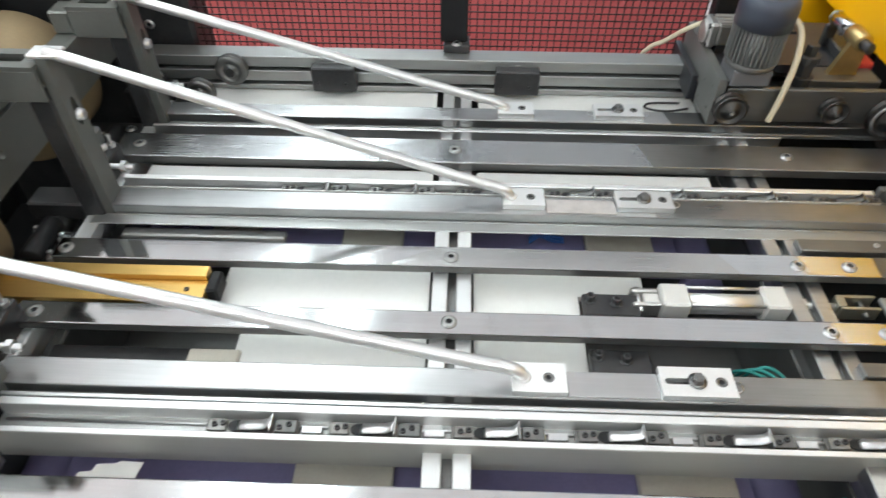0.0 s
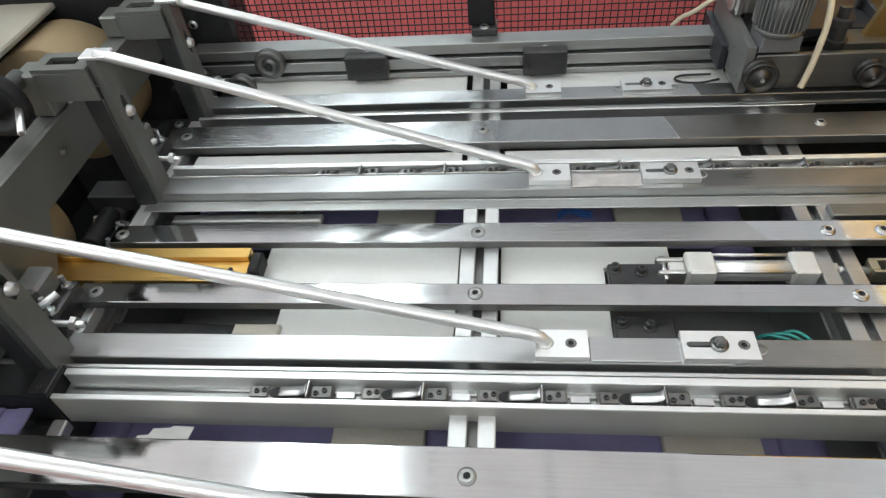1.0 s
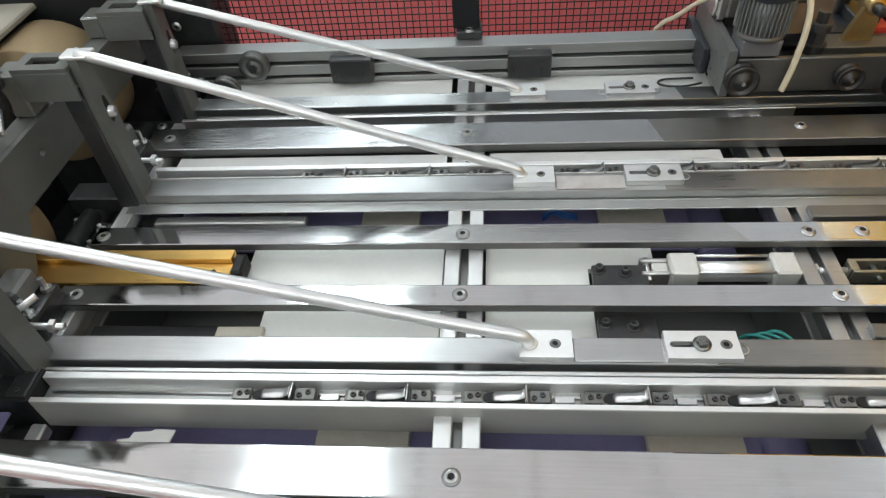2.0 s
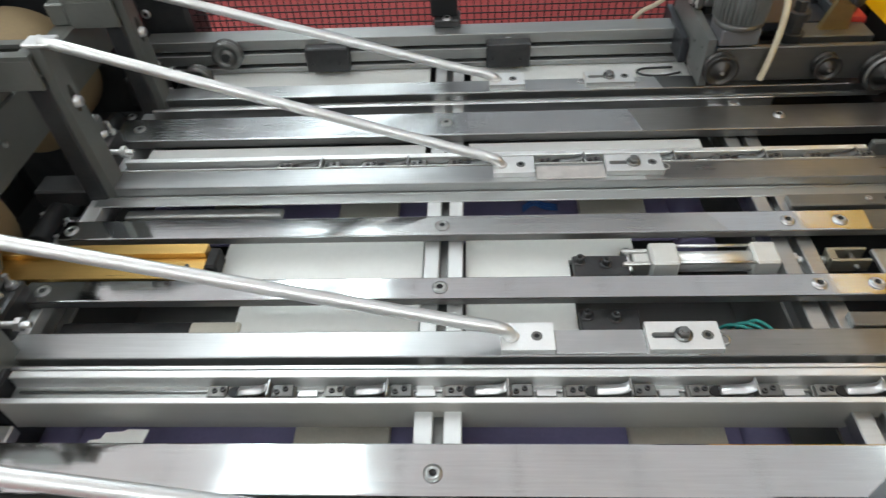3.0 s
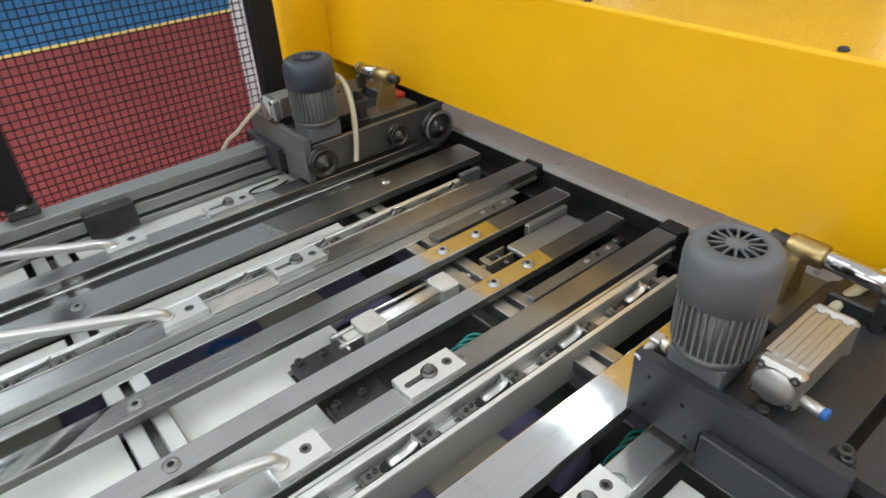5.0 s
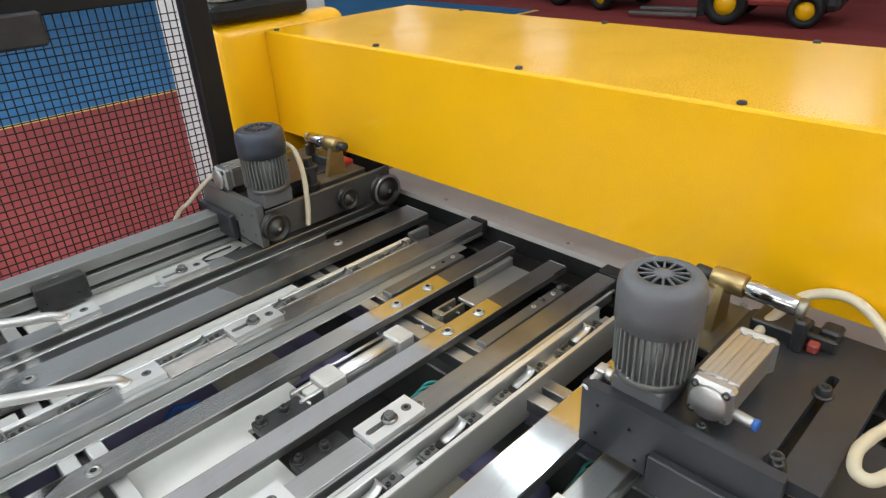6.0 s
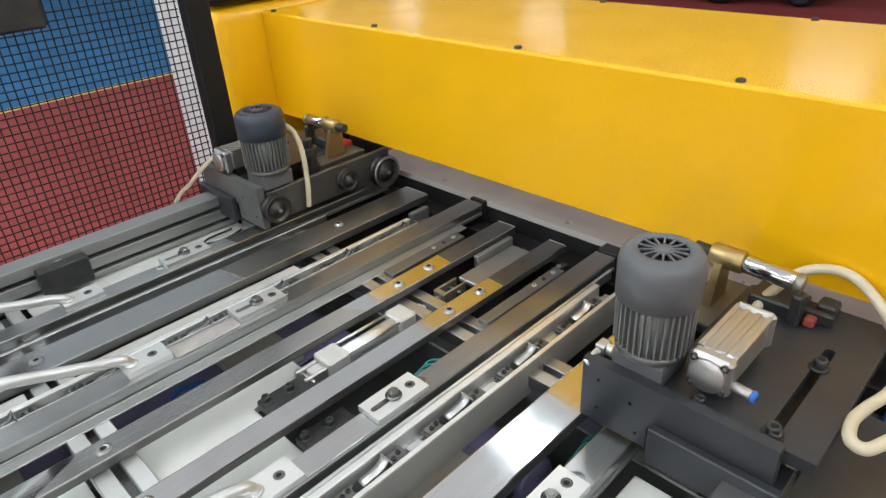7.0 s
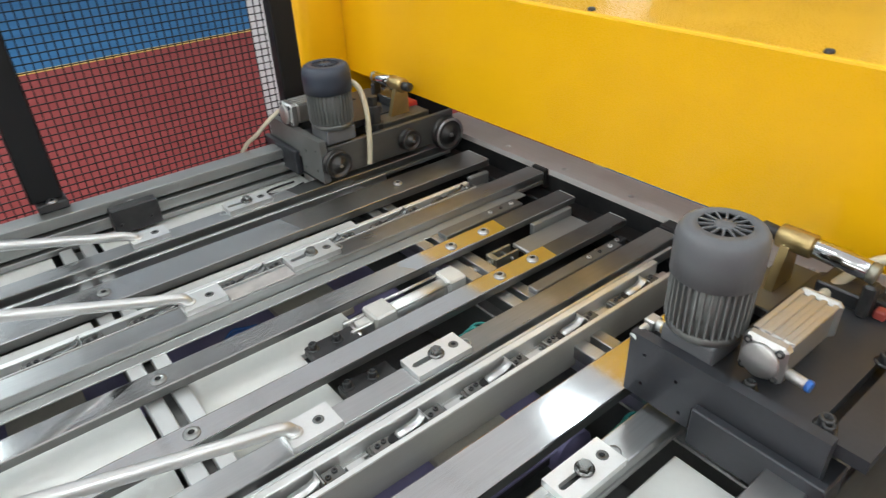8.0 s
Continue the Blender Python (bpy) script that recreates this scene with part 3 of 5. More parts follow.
def under_tray():
    t = thing("machine_frame", "dark steel machine frame carrying the bars", "machine frame", at=(0, 0, 0))
    bm = B()
    box(bm, -0.80, 1.05, 0.12, 1.62, -0.30, -0.27, 0.004)
    part("tray", bm, M_DARKSTEEL, t)
    for x0, x1, y0, y1 in ((-0.80, 1.05, 0.10, 0.118), (-0.80, 1.05, 1.622, 1.64)):
        bm = B()
        box(bm, x0, x1, y0, y1, -0.42, -0.06, 0.003)
        part("side_plate", bm, M_DARKSTEEL, t)
    for x in (-0.74, 0.98):
        for y in (0.16, 1.58):
            bm = B()
            box(bm, x - 0.04, x + 0.04, y - 0.04, y + 0.04, FLOOR, -0.301, 0.004)
            part("leg", bm, M_GREYPLATE, t)
    for x in (-0.719, 0.001, 0.6345):
        bm = B()
        box(bm, x - 0.03, x + 0.03, 0.13, 1.61, -0.268, -0.085, 0.003)
        part("cross_member", bm, M_DARKSTEEL, t)
    return t


under_tray()


def belt(y0, y1, z, blocks):
    t = thing("conveyor_belt", "violet conveyor belt with pale felt blocks", "conveyor belt", "belts under the bars", (0, (y0 + y1) / 2, z))
    w = (y1 - y0) / 2
    bm = B()
    box(bm, -0.60, 0.48, -w, w, -0.006, 0, 0.001)
    part("belt", bm, M_PURPLE, t)
    bm = B()
    box(bm, -0.60, 0.48, -w * 0.8, w * 0.8, -0.05, -0.0065)
    part("belt_bed", bm, M_BLACKOX, t)
    for ex in (-0.645, 0.525):
        bm = B()
        lathe(bm, [(0, -w), (0.043, -w), (0.046, -w + 0.003), (0.046, w - 0.003), (0.043, w), (0, w)], Matrix.Translation((ex, 0, -0.044)) @ pose(0, 0, 0, 90, 0, 0), 24)
        part("end_roll", bm, M_PURPLE, t)
    for bx, bl in blocks:
        bm = B()
        box(bm, bx, bx + bl, -w * 0.95, w * 0.95, 0.0005, 0.018, 0.002)
        part("felt_block", bm, M_BEIGE, t, "pale felt block")
    return t


belt(0.985, 1.15, -0.13, [(-0.235, 0.13), (0.285, 0.14), (-0.62 + 0.1, 0.1)])
belt(0.44, 0.60, -0.13, [(-0.235, 0.155), (0.30, 0.15)])


def gold_rail():
    t = thing("gold_rail", "gold anodised aluminium rail block between bars", "machine rail", at=(0, 0.828, -0.004))
    bm = B()
    box(bm, -0.95, -0.435, -0.040, 0.010, -0.035, -0.012, 0.001)
    part("lower_step", bm, M_GOLD, t)
    bm = B()
    box(bm, -0.95, -0.437, 0.0105, 0.036, -0.035, 0.0, 0.001)
    part("upper_step", bm, M_GOLD, t)
    bm = B()
    box(bm, -0.434, -0.412, -0.02, 0.03, -0.04, -0.004, 0.004)
    part("end_stop", bm, M_BLACK, t)
    shared("screw", SCREW_SMALL, t, at(-0.468, -0.012, -0.0118))
    return t


gold_rail()
bm = B()
box(bm, -0.68, -0.43, 0.655, 0.72, -0.075, -0.055, 0.004)
tagged(part("dark_cover", bm, M_BLACKOX), "dark flat cover plate under the bars", "cover")
bm = B()
box(bm, -0.44, -0.352, 0.655, 0.715, -0.066, -0.05, 0.003)
tagged(part("pad", bm, M_BEIGE), "pale worn pad beside a white plate", "pad")
bm = B()
box(bm, -0.66, -0.33, 0.976, 1.003, -0.055, -0.040, 0.006, seg=2)
tagged(part("cover_strip", bm, M_PROFILE), "long dark steel cover strip with rounded end", "cover")



def small_bracket(x, y, z):
    t = thing("clamp_bracket", "black steel clamp bracket with socket screws", "bracket", "clamp brackets", (x, y, z))
    bm = B()
    box(bm, 0, 0.100, -0.026, 0.026, -0.02, 0.0, 0.003)
    part("base", bm, M_BLACKOX, t)
    for sx, sy in ((0.012, 0.010), (0.058, 0.004)):
        shared("screw", SCREW_CAP, t, at(sx, sy, 0.0))
    return t


small_bracket(0.238, 0.822, -0.032)
small_bracket(0.236, 0.700, -0.036)


def air_cylinder():
    t = thing("air_cylinder", "slim aluminium air cylinder lying between two bars", "air cylinder", at=(0, 0.838, -0.042))
    bm = B()
    box(bm, 0.375, 0.425, -0.027, 0.027, -0.025, 0.025, 0.004)
    part("rear_cap", bm, M_CAP, t)
    bm = B()
    box(bm, 0.555, 0.600, -0.027, 0.027, -0.025, 0.025, 0.004)
    part("front_cap", bm, M_CAP, t)
    bm = B()
    rod(bm, (0.42, 0, 0), (0.56, 0, 0), 0.019, 20)
    part("tube", bm, M_ALU, t)
    for sy in (-0.021, 0.021):
        for sz in (-0.019, 0.019):
            bm = B()
            rod(bm, (0.42, sy, sz), (0.56, sy, sz), 0.0032, 8)
            part("tie_rod", bm, M_RAIL, t)
    bm = B()
    rod(bm, (0.598, 0, 0), (0.70, 0, 0), 0.0075, 12)
    part("piston_rod", bm, M_ROD, t)
    bm = B()
    lathe(bm, [(0, 0), (0.014, 0), (0.014, 0.012), (0, 0.012)], along((0.625, 0, 0), (0.64, 0, 0)), 6, False)
    part("lock_nut", bm, M_RAIL, t)
    for sy in (-0.017, 0.011):
        bm = B()
        box(bm, 0.69, 0.76, sy, sy + 0.006, -0.014, 0.016, 0.0015)
        part("clevis_cheek", bm, M_DULL, t)
    bm = B()
    box(bm, 0.688, 0.703, -0.0108, 0.0108, -0.014, 0.016, 0.001)
    part("clevis_base", bm, M_DULL, t)
    bm = B()
    rod(bm, (0.735, -0.026, 0.002), (0.735, 0.026, 0.002), 0.005, 10)
    part("clevis_pin", bm, M_DARKSTEEL, t)
    for sy in (-0.020, 0.012):
        bm = B()
        box(bm, 0.325, 0.3745, sy, sy + 0.008, -0.016, 0.016, 0.002)
        part("rear_lug", bm, M_CAST, t)
    bm = B()
    box(bm, 0.346, 0.3745, -0.0118, 0.0118, -0.014, 0.013, 0.003)
    part("rear_bridge", bm, M_CAP, t)
    bm = B()
    rod(bm, (0.338, -0.028, 0.004), (0.338, 0.028, 0.004), 0.006, 10)
    part("rear_pin", bm, M_RAIL, t)
    return t


air_cylinder()


def hoses(x, y, z, k):
    for i in range(3):
        bm = B()
        o = 0.014 * i
        hose(bm, [(x + o, y + 0.03, z - 0.10), (x + 0.004 + o, y + 0.012, z - 0.02), (x + 0.03 + o, y - 0.005 + 0.006 * i, z),
                  (x + 0.07 + o * 0.6, y - 0.028, z - 0.012), (x + 0.10, y - 0.06, z - 0.07), (x + 0.10, y - 0.07, z - 0.2)], 0.003, 8, 6)
        tagged(part("air_hose", bm, M_TEAL), "thin teal pneumatic hose under the bars", "hose", "teal hoses")


hoses(0.475, 0.695, -0.045, 0)
hoses(0.60, 0.50, -0.09, 1)
hoses(0.53, 0.372, -0.07, 1)


# short rails and blocks at the delivery end
def short_rail(x0, x1, y0, y1, z, material, screws=0):
    t = thing("short_rail", "short steel rail at the delivery end of the bed", "machine rail", "short rails", (0, (y0 + y1) / 2, z))
    w = (y1 - y0) / 2
    bm = B()
    box(bm, x0, x1, -w, w, -0.03, 0, 0.002)
    part("bar", bm, material, t)
    for k in range(screws):
        shared("screw", SCREW_SMALL if k % 2 else SCREW_PALE, t, at(x1 - 0.025 - 0.034 * k, 0, 0))
    return t


short_rail(0.66, 0.90, 0.952, 0.985, -0.012, M_DARKSTEEL, 3)
short_rail(0.80, 0.96, 0.925, 0.951, -0.03, M_DARKSTEEL, 3)
short_rail(0.66, 0.92, 0.668, 0.696, -0.012, M_DARKSTEEL, 3)
short_rail(0.80, 0.97, 0.655, 0.667, -0.03, M_DARKSTEEL, 0)
short_rail(0.83, 0.975, 0.697, 0.715, -0.03, M_BLACKOX, 3)
short_rail(0.84, 0.97, 0.856, 0.870, -0.012, M_PROFILE, 0)
short_rail(0.86, 0.96, 0.772, 0.782, -0.02, M_DARKSTEEL, 0)
bm = B()
box(bm, 0.77, 0.965, 0.784, 0.855, -0.042, -0.030, 0.003)
tagged(part("steel_plate", bm, M_PROFILE), "dull grey steel plate between two bars", "plate")
bm = B()
box(bm, 0.70, 0.95, 1.115, 1.18, -0.09, -0.075, 0.003)
tagged(part("dark_plate", bm, M_BLACKOX), "black steel plate under the bars", "plate")
bm = B()
box(bm, 0.88, 0.945, 1.125, 1.14, -0.05, 0.0, 0.003)
tagged(part("angle_bracket", bm, M_GREYPLATE), "grey steel angle bracket beside a bar", "bracket")


def delivery_plate():
    t = thing("delivery_plate", "grey steel cross plate with bolt holes at the bed's end", "plate", at=(0, 0, 0))
    bm = B()
    holes = [ring(1.090, 0.777 + 0.2135 * (k - 4), 0.0082, 12) for k in range(9)]
    sheet(bm, rect(1.062, 1.170, -0.55, 1.52), holes, -0.012, 0.004)
    part("plate", bm, mat("bare_grey_plate", (0.80, 0.77, 0.75), 0.42, 0.0, 0.08, 120, (1.6, 0.1, 1), 0.25, 6), t)
    bm = B()
    box(bm, 1.064, 1.168, -0.55, 1.52, -0.117, -0.0125)
    part("beam", bm, M_BLACKOX, t)
    # black filler added where only a dark gap shows
    bm = B()
    box(bm, 0.985, 1.045, -0.1, 1.5, -0.10, -0.045, 0.004)
    part("roller_bed", bm, M_BLACK, t)
    for x in (1.09, 1.14):
        for y in (-0.5, 1.47):
            bm = B()
            box(bm, x - 0.02, x + 0.02, y - 0.03, y + 0.03, FLOOR, -0.118, 0.003)
            part("leg", bm, M_DARKSTEEL, t)
    return t


delivery_plate()
# black sheet added below the bar ends to keep the gap dark
bm = B()
box(bm, 0.68, 1.0625, 0.16, 1.50, -0.135, -0.118, 0.003)
tagged(part("drip_tray", bm, M_BLACK), "black sheet added under the bar ends for their dark gap", "tray")


# ---- T-slot profiles at both sides ----
def slot_profile(y0, y1, x0, x1, z0, z1, skin=M_PROFILE):
    t = thing("slot_profile", "dark grey T-slot profile along the machine side", "machine rail", "side profiles", (0, y0, 0))
    d = y1 - y0
    # black core behind the lips: the grooves' shade is put into its colour
    bm = B()
    box(bm, x0, x1, 0.030, d, z0, z0 + 0.695 * (z1 - z0))
    part("core", bm, M_BLACKOX, t)
    hh = z1 - z0
    for a, b in ((0.70, 1.0), (0.27, 0.58), (0.0, 0.16)):
        bm = B()
        box(bm, x0, x1, 0.0, 0.0298 if a < 0.6 else d + 0.0005, z0 + a * hh, z0 + b * hh + (0.0005 if a > 0.6 else 0), 0.0015)
        part("lip", bm, skin, t)
    return t


slot_profile(1.535, 1.590, -0.78, 1.02, -0.039, 0.052)


def slot_roller(x, y, z, r):
    t = thing("guide_roller", "dark grooved steel guide roller", "roller", "guide rollers", (x, y, z))
    bm = B()
    lathe(bm, [(0, 0), (r * .75, 0), (r, 0.004), (r, 0.009), (r * .7, 0.013), (r, 0.017), (r, 0.023), (r * .8, 0.027), (r * .62, 0.027), (r * .58, 0.023), (r * .4, 0.023), (r * .36, 0.028), (0, 0.028)],
          pose(0, 0, 0, 90, 0, 0), 24)
    part("wheel", bm, M_DARKSTEEL, t)
    bm = B()
    lathe(bm, [(0, 0.028), (r * 0.3, 0.028), (r * 0.3, 0.034), (0, 0.034)], pose(0, 0, 0, 90, 0, 0), 6, False)
    part("axle_nut", bm, M_BLACKOX, t)
    return t


slot_roller(-0.566, 1.534, 0.024, 0.040)
slot_roller(-0.645, 1.500, -0.022, 0.036)


def slide_block(x, y, z):
    t = thing("slide_block", "black slide block clamped on a side profile", "block", "slide blocks", (x, y, z))
    bm = B()
    box(bm, -0.055, 0.055, -0.030, 0.0, -0.035, 0.030, 0.003)
    part("body", bm, M_BLACKOX, t)
    bm = B()
    box(bm, -0.052, 0.052, 0.0005, 0.03, 0.0, 0.030, 0.003)
    part("lug", bm, M_DARKSTEEL, t)
    for sx in (-0.04, 0.03):
        shared("screw", SCREW_SMALL, t, at(sx, -0.0302, -0.01, 90, 0, 0))
    shared("screw", SCREW_ZINC, t, at(0.0, 0.012, 0.0302))
    return t


slide_block(-0.308, 1.533, 0.010)
slide_block(0.150, 1.533, 0.010)


# ---- fence with wire mesh ----
def fence():
    t = thing("mesh_fence", "black wire mesh fence on dark posts", "fence", at=(0, 1.63, 0))
    x0, x1, z0, z1, p = -1.60, 0.612, -0.86, 0.585, 0.0181
    n = int((x1 - x0) / p)
    up, across = B(), B()
    box(up, -0.0012, 0.0012, -0.0013, 0.0013, z0, z1)
    box(across, x0, x1, -0.0040, -0.0014, -0.0012, 0.0012)
    first_up = part("upright_wire", up, M_BLACK, t)
    first_ac = part("cross_wire", across, M_BLACK, t)
    first_up.location.x = x0
    for k in range(1, n + 1):
        shared("upright_wire", first_up.data, t, at(x0 + k * p, 0, 0))
    first_ac.location.z = z0
    for k in range(1, int((z1 - z0) / p)):
        shared("cross_wire", first_ac.data, t, at(0, 0, z0 + k * p))
    for x, w in ((-0.010, 0.034), (0.645, 0.032), (-1.3, 0.03)):
        bm = B()
        box(bm, x - w, x + w, -0.045, -0.006, -0.87 if x > 0.5 else 0.075, 0.66, 0.003)
        part("post", bm, M_BLACK, t)
    bm = B()
    box(bm, -0.036, 0.030, -0.062, -0.0035, 0.0535, 0.0745, 0.003)
    part("post_foot", bm, M_BLACKOX, t)
    shared("foot_bolt", SCREW_ZINC, t, at(-0.003, -0.054, 0.0748))
    bm = B()
    box(bm, x0, x1, -0.035, -0.006, 0.586, 0.66, 0.003)
    part("top_rail", bm, M_BLACK, t)
    bm = B()
    box(bm, 0.12, 0.30, -0.07, -0.036, 0.53, 0.60, 0.006)
    part("latch_box", bm, M_BLACKOX, t)
    for x in (-1.3, 0.645):
        bm = B()
        box(bm, x - 0.06, x + 0.06, -0.08, 0.03, FLOOR, -0.871, 0.004)
        part("foot_plate", bm, M_BLACK, t)
    return t


fence()


# ---- yellow guard beam ----
def guard_beam():
    t = thing("guard_beam", "glossy yellow sheet metal guard beam across the machine", "machine guard", at=(0.96, 0, 0))
    y0, y1, zb, zt, d = -0.75, 1.83, 0.126, 0.440, 0.60
    bm = B()
    # folded sheet: front wall, top, rear wall and return lip
    prof = [(0.03, zb), (0.0, zb), (0.0, zt - 0.006), (0.002, zt - 0.002), (0.006, zt), (d - 0.006, zt), (d, zt - 0.006), (d, zt - 0.014), (d - 0.01, zt - 0.014)]
    inner = [(0.03, zb + 0.003), (0.003, zb + 0.003), (0.003, zt - 0.007), (0.007, zt - 0.003), (d - 0.007, zt - 0.003), (d - 0.003, zt - 0.007), (d - 0.003, zt - 0.011), (d - 0.01, zt - 0.011)]
    loop = prof + list(reversed(inner))
    rows = [[bm.verts.new((x, y, z)) for x, z in loop] for y in (y0, y1)]
    m_ = len(loop)
    for k in range(m_):
        bm.faces.new((rows[0][k], rows[0][(k + 1) % m_], rows[1][(k + 1) % m_], rows[1][k]))
    for row in rows:
        bm.faces.new(row)
    part("cover", bm, M_YELLOW, t)
    bm = B()
    box(bm, 0.0, 0.10, y0 - 0.11, y0 - 0.001, FLOOR, zt, 0.01)
    part("end_post", bm, M_YELLOW, t)
    for k in range(6):
        bm = B()
        lathe(bm, [(0.0085, 0), (0.0085, 0.004), (0.006, 0.006), (0, 0.006)], at(0.018, 1.79 - 0.470 * k, zt + 0.0002), 10)
        part("cover_screw", bm, M_BLACKOX, t)
    for k in range(4):
        bm = B()
        lathe(bm, [(0.0085, 0), (0.0085, 0.004), (0.006, 0.006), (0, 0.006)], at(d - 0.02, 1.55 - 0.55 * k, zt + 0.0002), 10)
        part("cover_screw", bm, M_BLACKOX, t)
    return t


guard_beam()


def guard_column():
    t = thing("guard_column", "round cornered yellow machine column with dark cap", "machine column", at=(0.885, 1.98, 0))
    bm = B()
    box(bm, -0.08, 0.40, -0.145, -0.03, FLOOR, 0.47, 0.045, seg=4)
    for f in bm.faces:
        f.smooth = True
    part("column", bm, M_YELLOW, t)
    bm = B()
    box(bm, -0.085, 0.25, -0.15, -0.02, 0.4705, 0.53, 0.02, seg=3)
    part("cap", bm, M_BLACK, t)
    bm = B()
    box(bm, -0.06, 0.22, -0.13, -0.04, 0.5305, 0.75, 0.02, seg=3)
    part("cabinet", bm, M_WHITE, t)
    return t


guard_column()
bm = B()
box(bm, 1.245, 1.95, 2.9, 3.3, FLOOR, 0.8, 0.01)
tagged(part("white_cabinet", bm, mat("off_white_sheet", (0.55, 0.56, 0.56), 0.5, 0, 0.04, 90, (1, 1, 1), 0.15, 3)), "white sheet metal cabinet standing behind the fence", "cabinet")


# ---- motor carriages on the side profiles ----
def carriage(name_label, face_x, inner_y, s, motor_u, motor_v, motor_paint, z_cover_top, plate_mat, cyl_u, pulleys):
    """A carriage: u runs along the bed from its end plate, v outwards from the bed (s = -1: towards smaller y)."""
    t = thing("motor_carriage", name_label, "machine carriage", "motor carriages", (face_x, inner_y, 0))

    def vbox(name, u0, u1, v0, v1, z0, z1, material, bevel=0.0, label="", parent=t):
        bm = B()
        box(bm, u0, u1, min(s * v0, s * v1), max(s * v0, s * v1), z0, z1, bevel)
        return part(name, bm, material, parent, label)

    # end plate with its notch, standing across the bed
    bm = B()
    out = [(0, 0.010), (0.112, 0.010), (0.112, 0.052), (0.285, 0.052), (0.285, 0.122), (0, 0.122)]
    holes = [ring(v, z, 0.0032, 8) for v, z in ((0.028, 0.092), (0.028, 0.038), (0.082, 0.078), (0.095, 0.028))]
    sheet(bm, [(s * v, z) for v, z in out], [[(s * v, z) for v, z in h] for h in holes], 0.0, 0.018)
    bmesh.ops.transform(bm, matrix=Matrix(((0, 0, 1, 0), (1, 0, 0, 0), (0, 1, 0, 0), (0, 0, 0, 1))), verts=bm.verts)
    part("end_plate", bm, plate_mat, t)
    # black sheet behind the holes puts their inner shade into the colour
    vbox("hole_backing", 0.0185, 0.022, 0.005, 0.11, 0.015, 0.118, M_BLACK)
    vbox("slide_shoe", -0.016, -0.0005, 0.120, 0.30, 0.0, 0.066, M_GREYDARK, 0.002)
    vbox("slide_foot", 0.0, 0.06, 0.122, 0.298, 0.0, 0.051, M_GREYDARK, 0.002)
    for v in (0.168, 0.268):
        shared("screw", SCREW_CAP, t, at(0.030, s * v, 0.110))
    # base plate with a long slot
    bm = B()
    slot = stadium(0.040, 0.262, 0.262, 0.0075)
    sheet(bm, [(0.0225, s * 0.10), (0.37, s * 0.10), (0.385, s * 0.115), (0.385, s * 0.30), (0.35, s * 0.322), (0.0225, s * 0.322)],
          [[(u, s * v) for u, v in slot]], 0.088, 0.108)
    part("base_plate", bm, M_GREYDARK, t)
    # black floor added below the slot for its inner shade
    vbox("slot_floor", 0.03, 0.275, 0.25, 0.275, 0.070, 0.0878, M_BLACK)
    for u in (0.040, 0.215):
        shared("slot_screw", SCREW_CAP, t, Matrix.Translation((u, s * 0.262, 0.1082)) @ Matrix.Scale(1.25, 4))
    vbox("riser", 0.30, 0.36, 0.12, 0.20, 0.1085, 0.135, M_BLACKOX, 0.003)
    vbox("stop_block", 0.35, 0.384, 0.21, 0.24, 0.1085, 0.128, M_BLACKOX, 0.004)

    # motor: gearbox foot, finned body and fan cover with its grille
    mu, mv = motor_u, s * motor_v
    motor = part("motor", lathe(B(), [(0, 0.146), (0.052, 0.146), (0.053, 0.148), (0.053, 0.156), (0.050, 0.158), (0, 0.158)], at(mu, mv, 0), 28), M_DARKSTEEL, t)
    bm = B()
    box(bm, mu - 0.042, mu + 0.042, mv - 0.040, mv + 0.040, 0.1085, 0.1458, 0.004, seg=2)
    part("motor_flange", bm, M_MOTOR, t)
    bm = B()
    lathe(bm, [(0, 0.1582), (0.0495, 0.1582), (0.0495, 0.243), (0, 0.243)], at(mu, mv, 0), 28)
    body = part("stator", bm, M_FIN, t)
    fin = B()
    box(fin, 0.0490, 0.0565, -0.0014, 0.0014, 0.160, 0.243, 0.0006)
    bmesh.ops.recalc_face_normals(fin, faces=fin.faces)
    fin_mesh = bpy.data.meshes.new("cooling_fin")
    fin.to_mesh(fin_mesh)
    fin.free()
    fin_mesh.materials.append(M_FIN)
    for k in range(36):
        shared("cooling_fin", fin_mesh, body, at(mu, mv, 0, 0, 0, 10 * k))
    zt = z_cover_top
    bm = B()
    lathe(bm, [(0.0575, 0.236), (0.0592, 0.236), (0.0592, zt - 0.020), (0.0575, zt - 0.010), (0.053, zt - 0.003), (0.047, zt), (0.034, zt + 0.001),
               (0.034, zt - 0.004), (0.050, zt - 0.006), (0.0575, zt - 0.02), (0.0575, 0.236)], at(mu, mv, 0), 40)
    cover = part("fan_cover", bm, motor_paint, t, "painted sheet fan cover")
    # black disc in place of the shade inside the fan cover
    bm = B()
    lathe(bm, [(0, zt - 0.008), (0.0345, zt - 0.008), (0.0345, zt - 0.0105), (0, zt - 0.0105)], at(mu, mv, 0), 24)
    part("grille_backing", bm, M_BLACK, cover)
    bm = B()
    lathe(bm, [(0, zt + 0.001), (0.006, zt + 0.001), (0.0135, zt + 0.0005), (0.0135, zt - 0.003), (0, zt - 0.003)], at(mu, mv, 0), 20)
    part("grille_hub", bm, motor_paint, cover)
    for k in range(14):
        bm = B()
        box(bm, 0.0125, 0.0345, -0.0015, 0.0015, zt - 0.002, zt + 0.0005, m=at(mu, mv, 0, 0, 0, 360 / 14 * k))
        part("grille_bar", bm, motor_paint, cover)

    # compact air cylinder lying on the base plate
    c0, c1, v0, v1, z0, z1 = cyl_u, cyl_u + 0.16, 0.138, 0.198, 0.124, 0.184
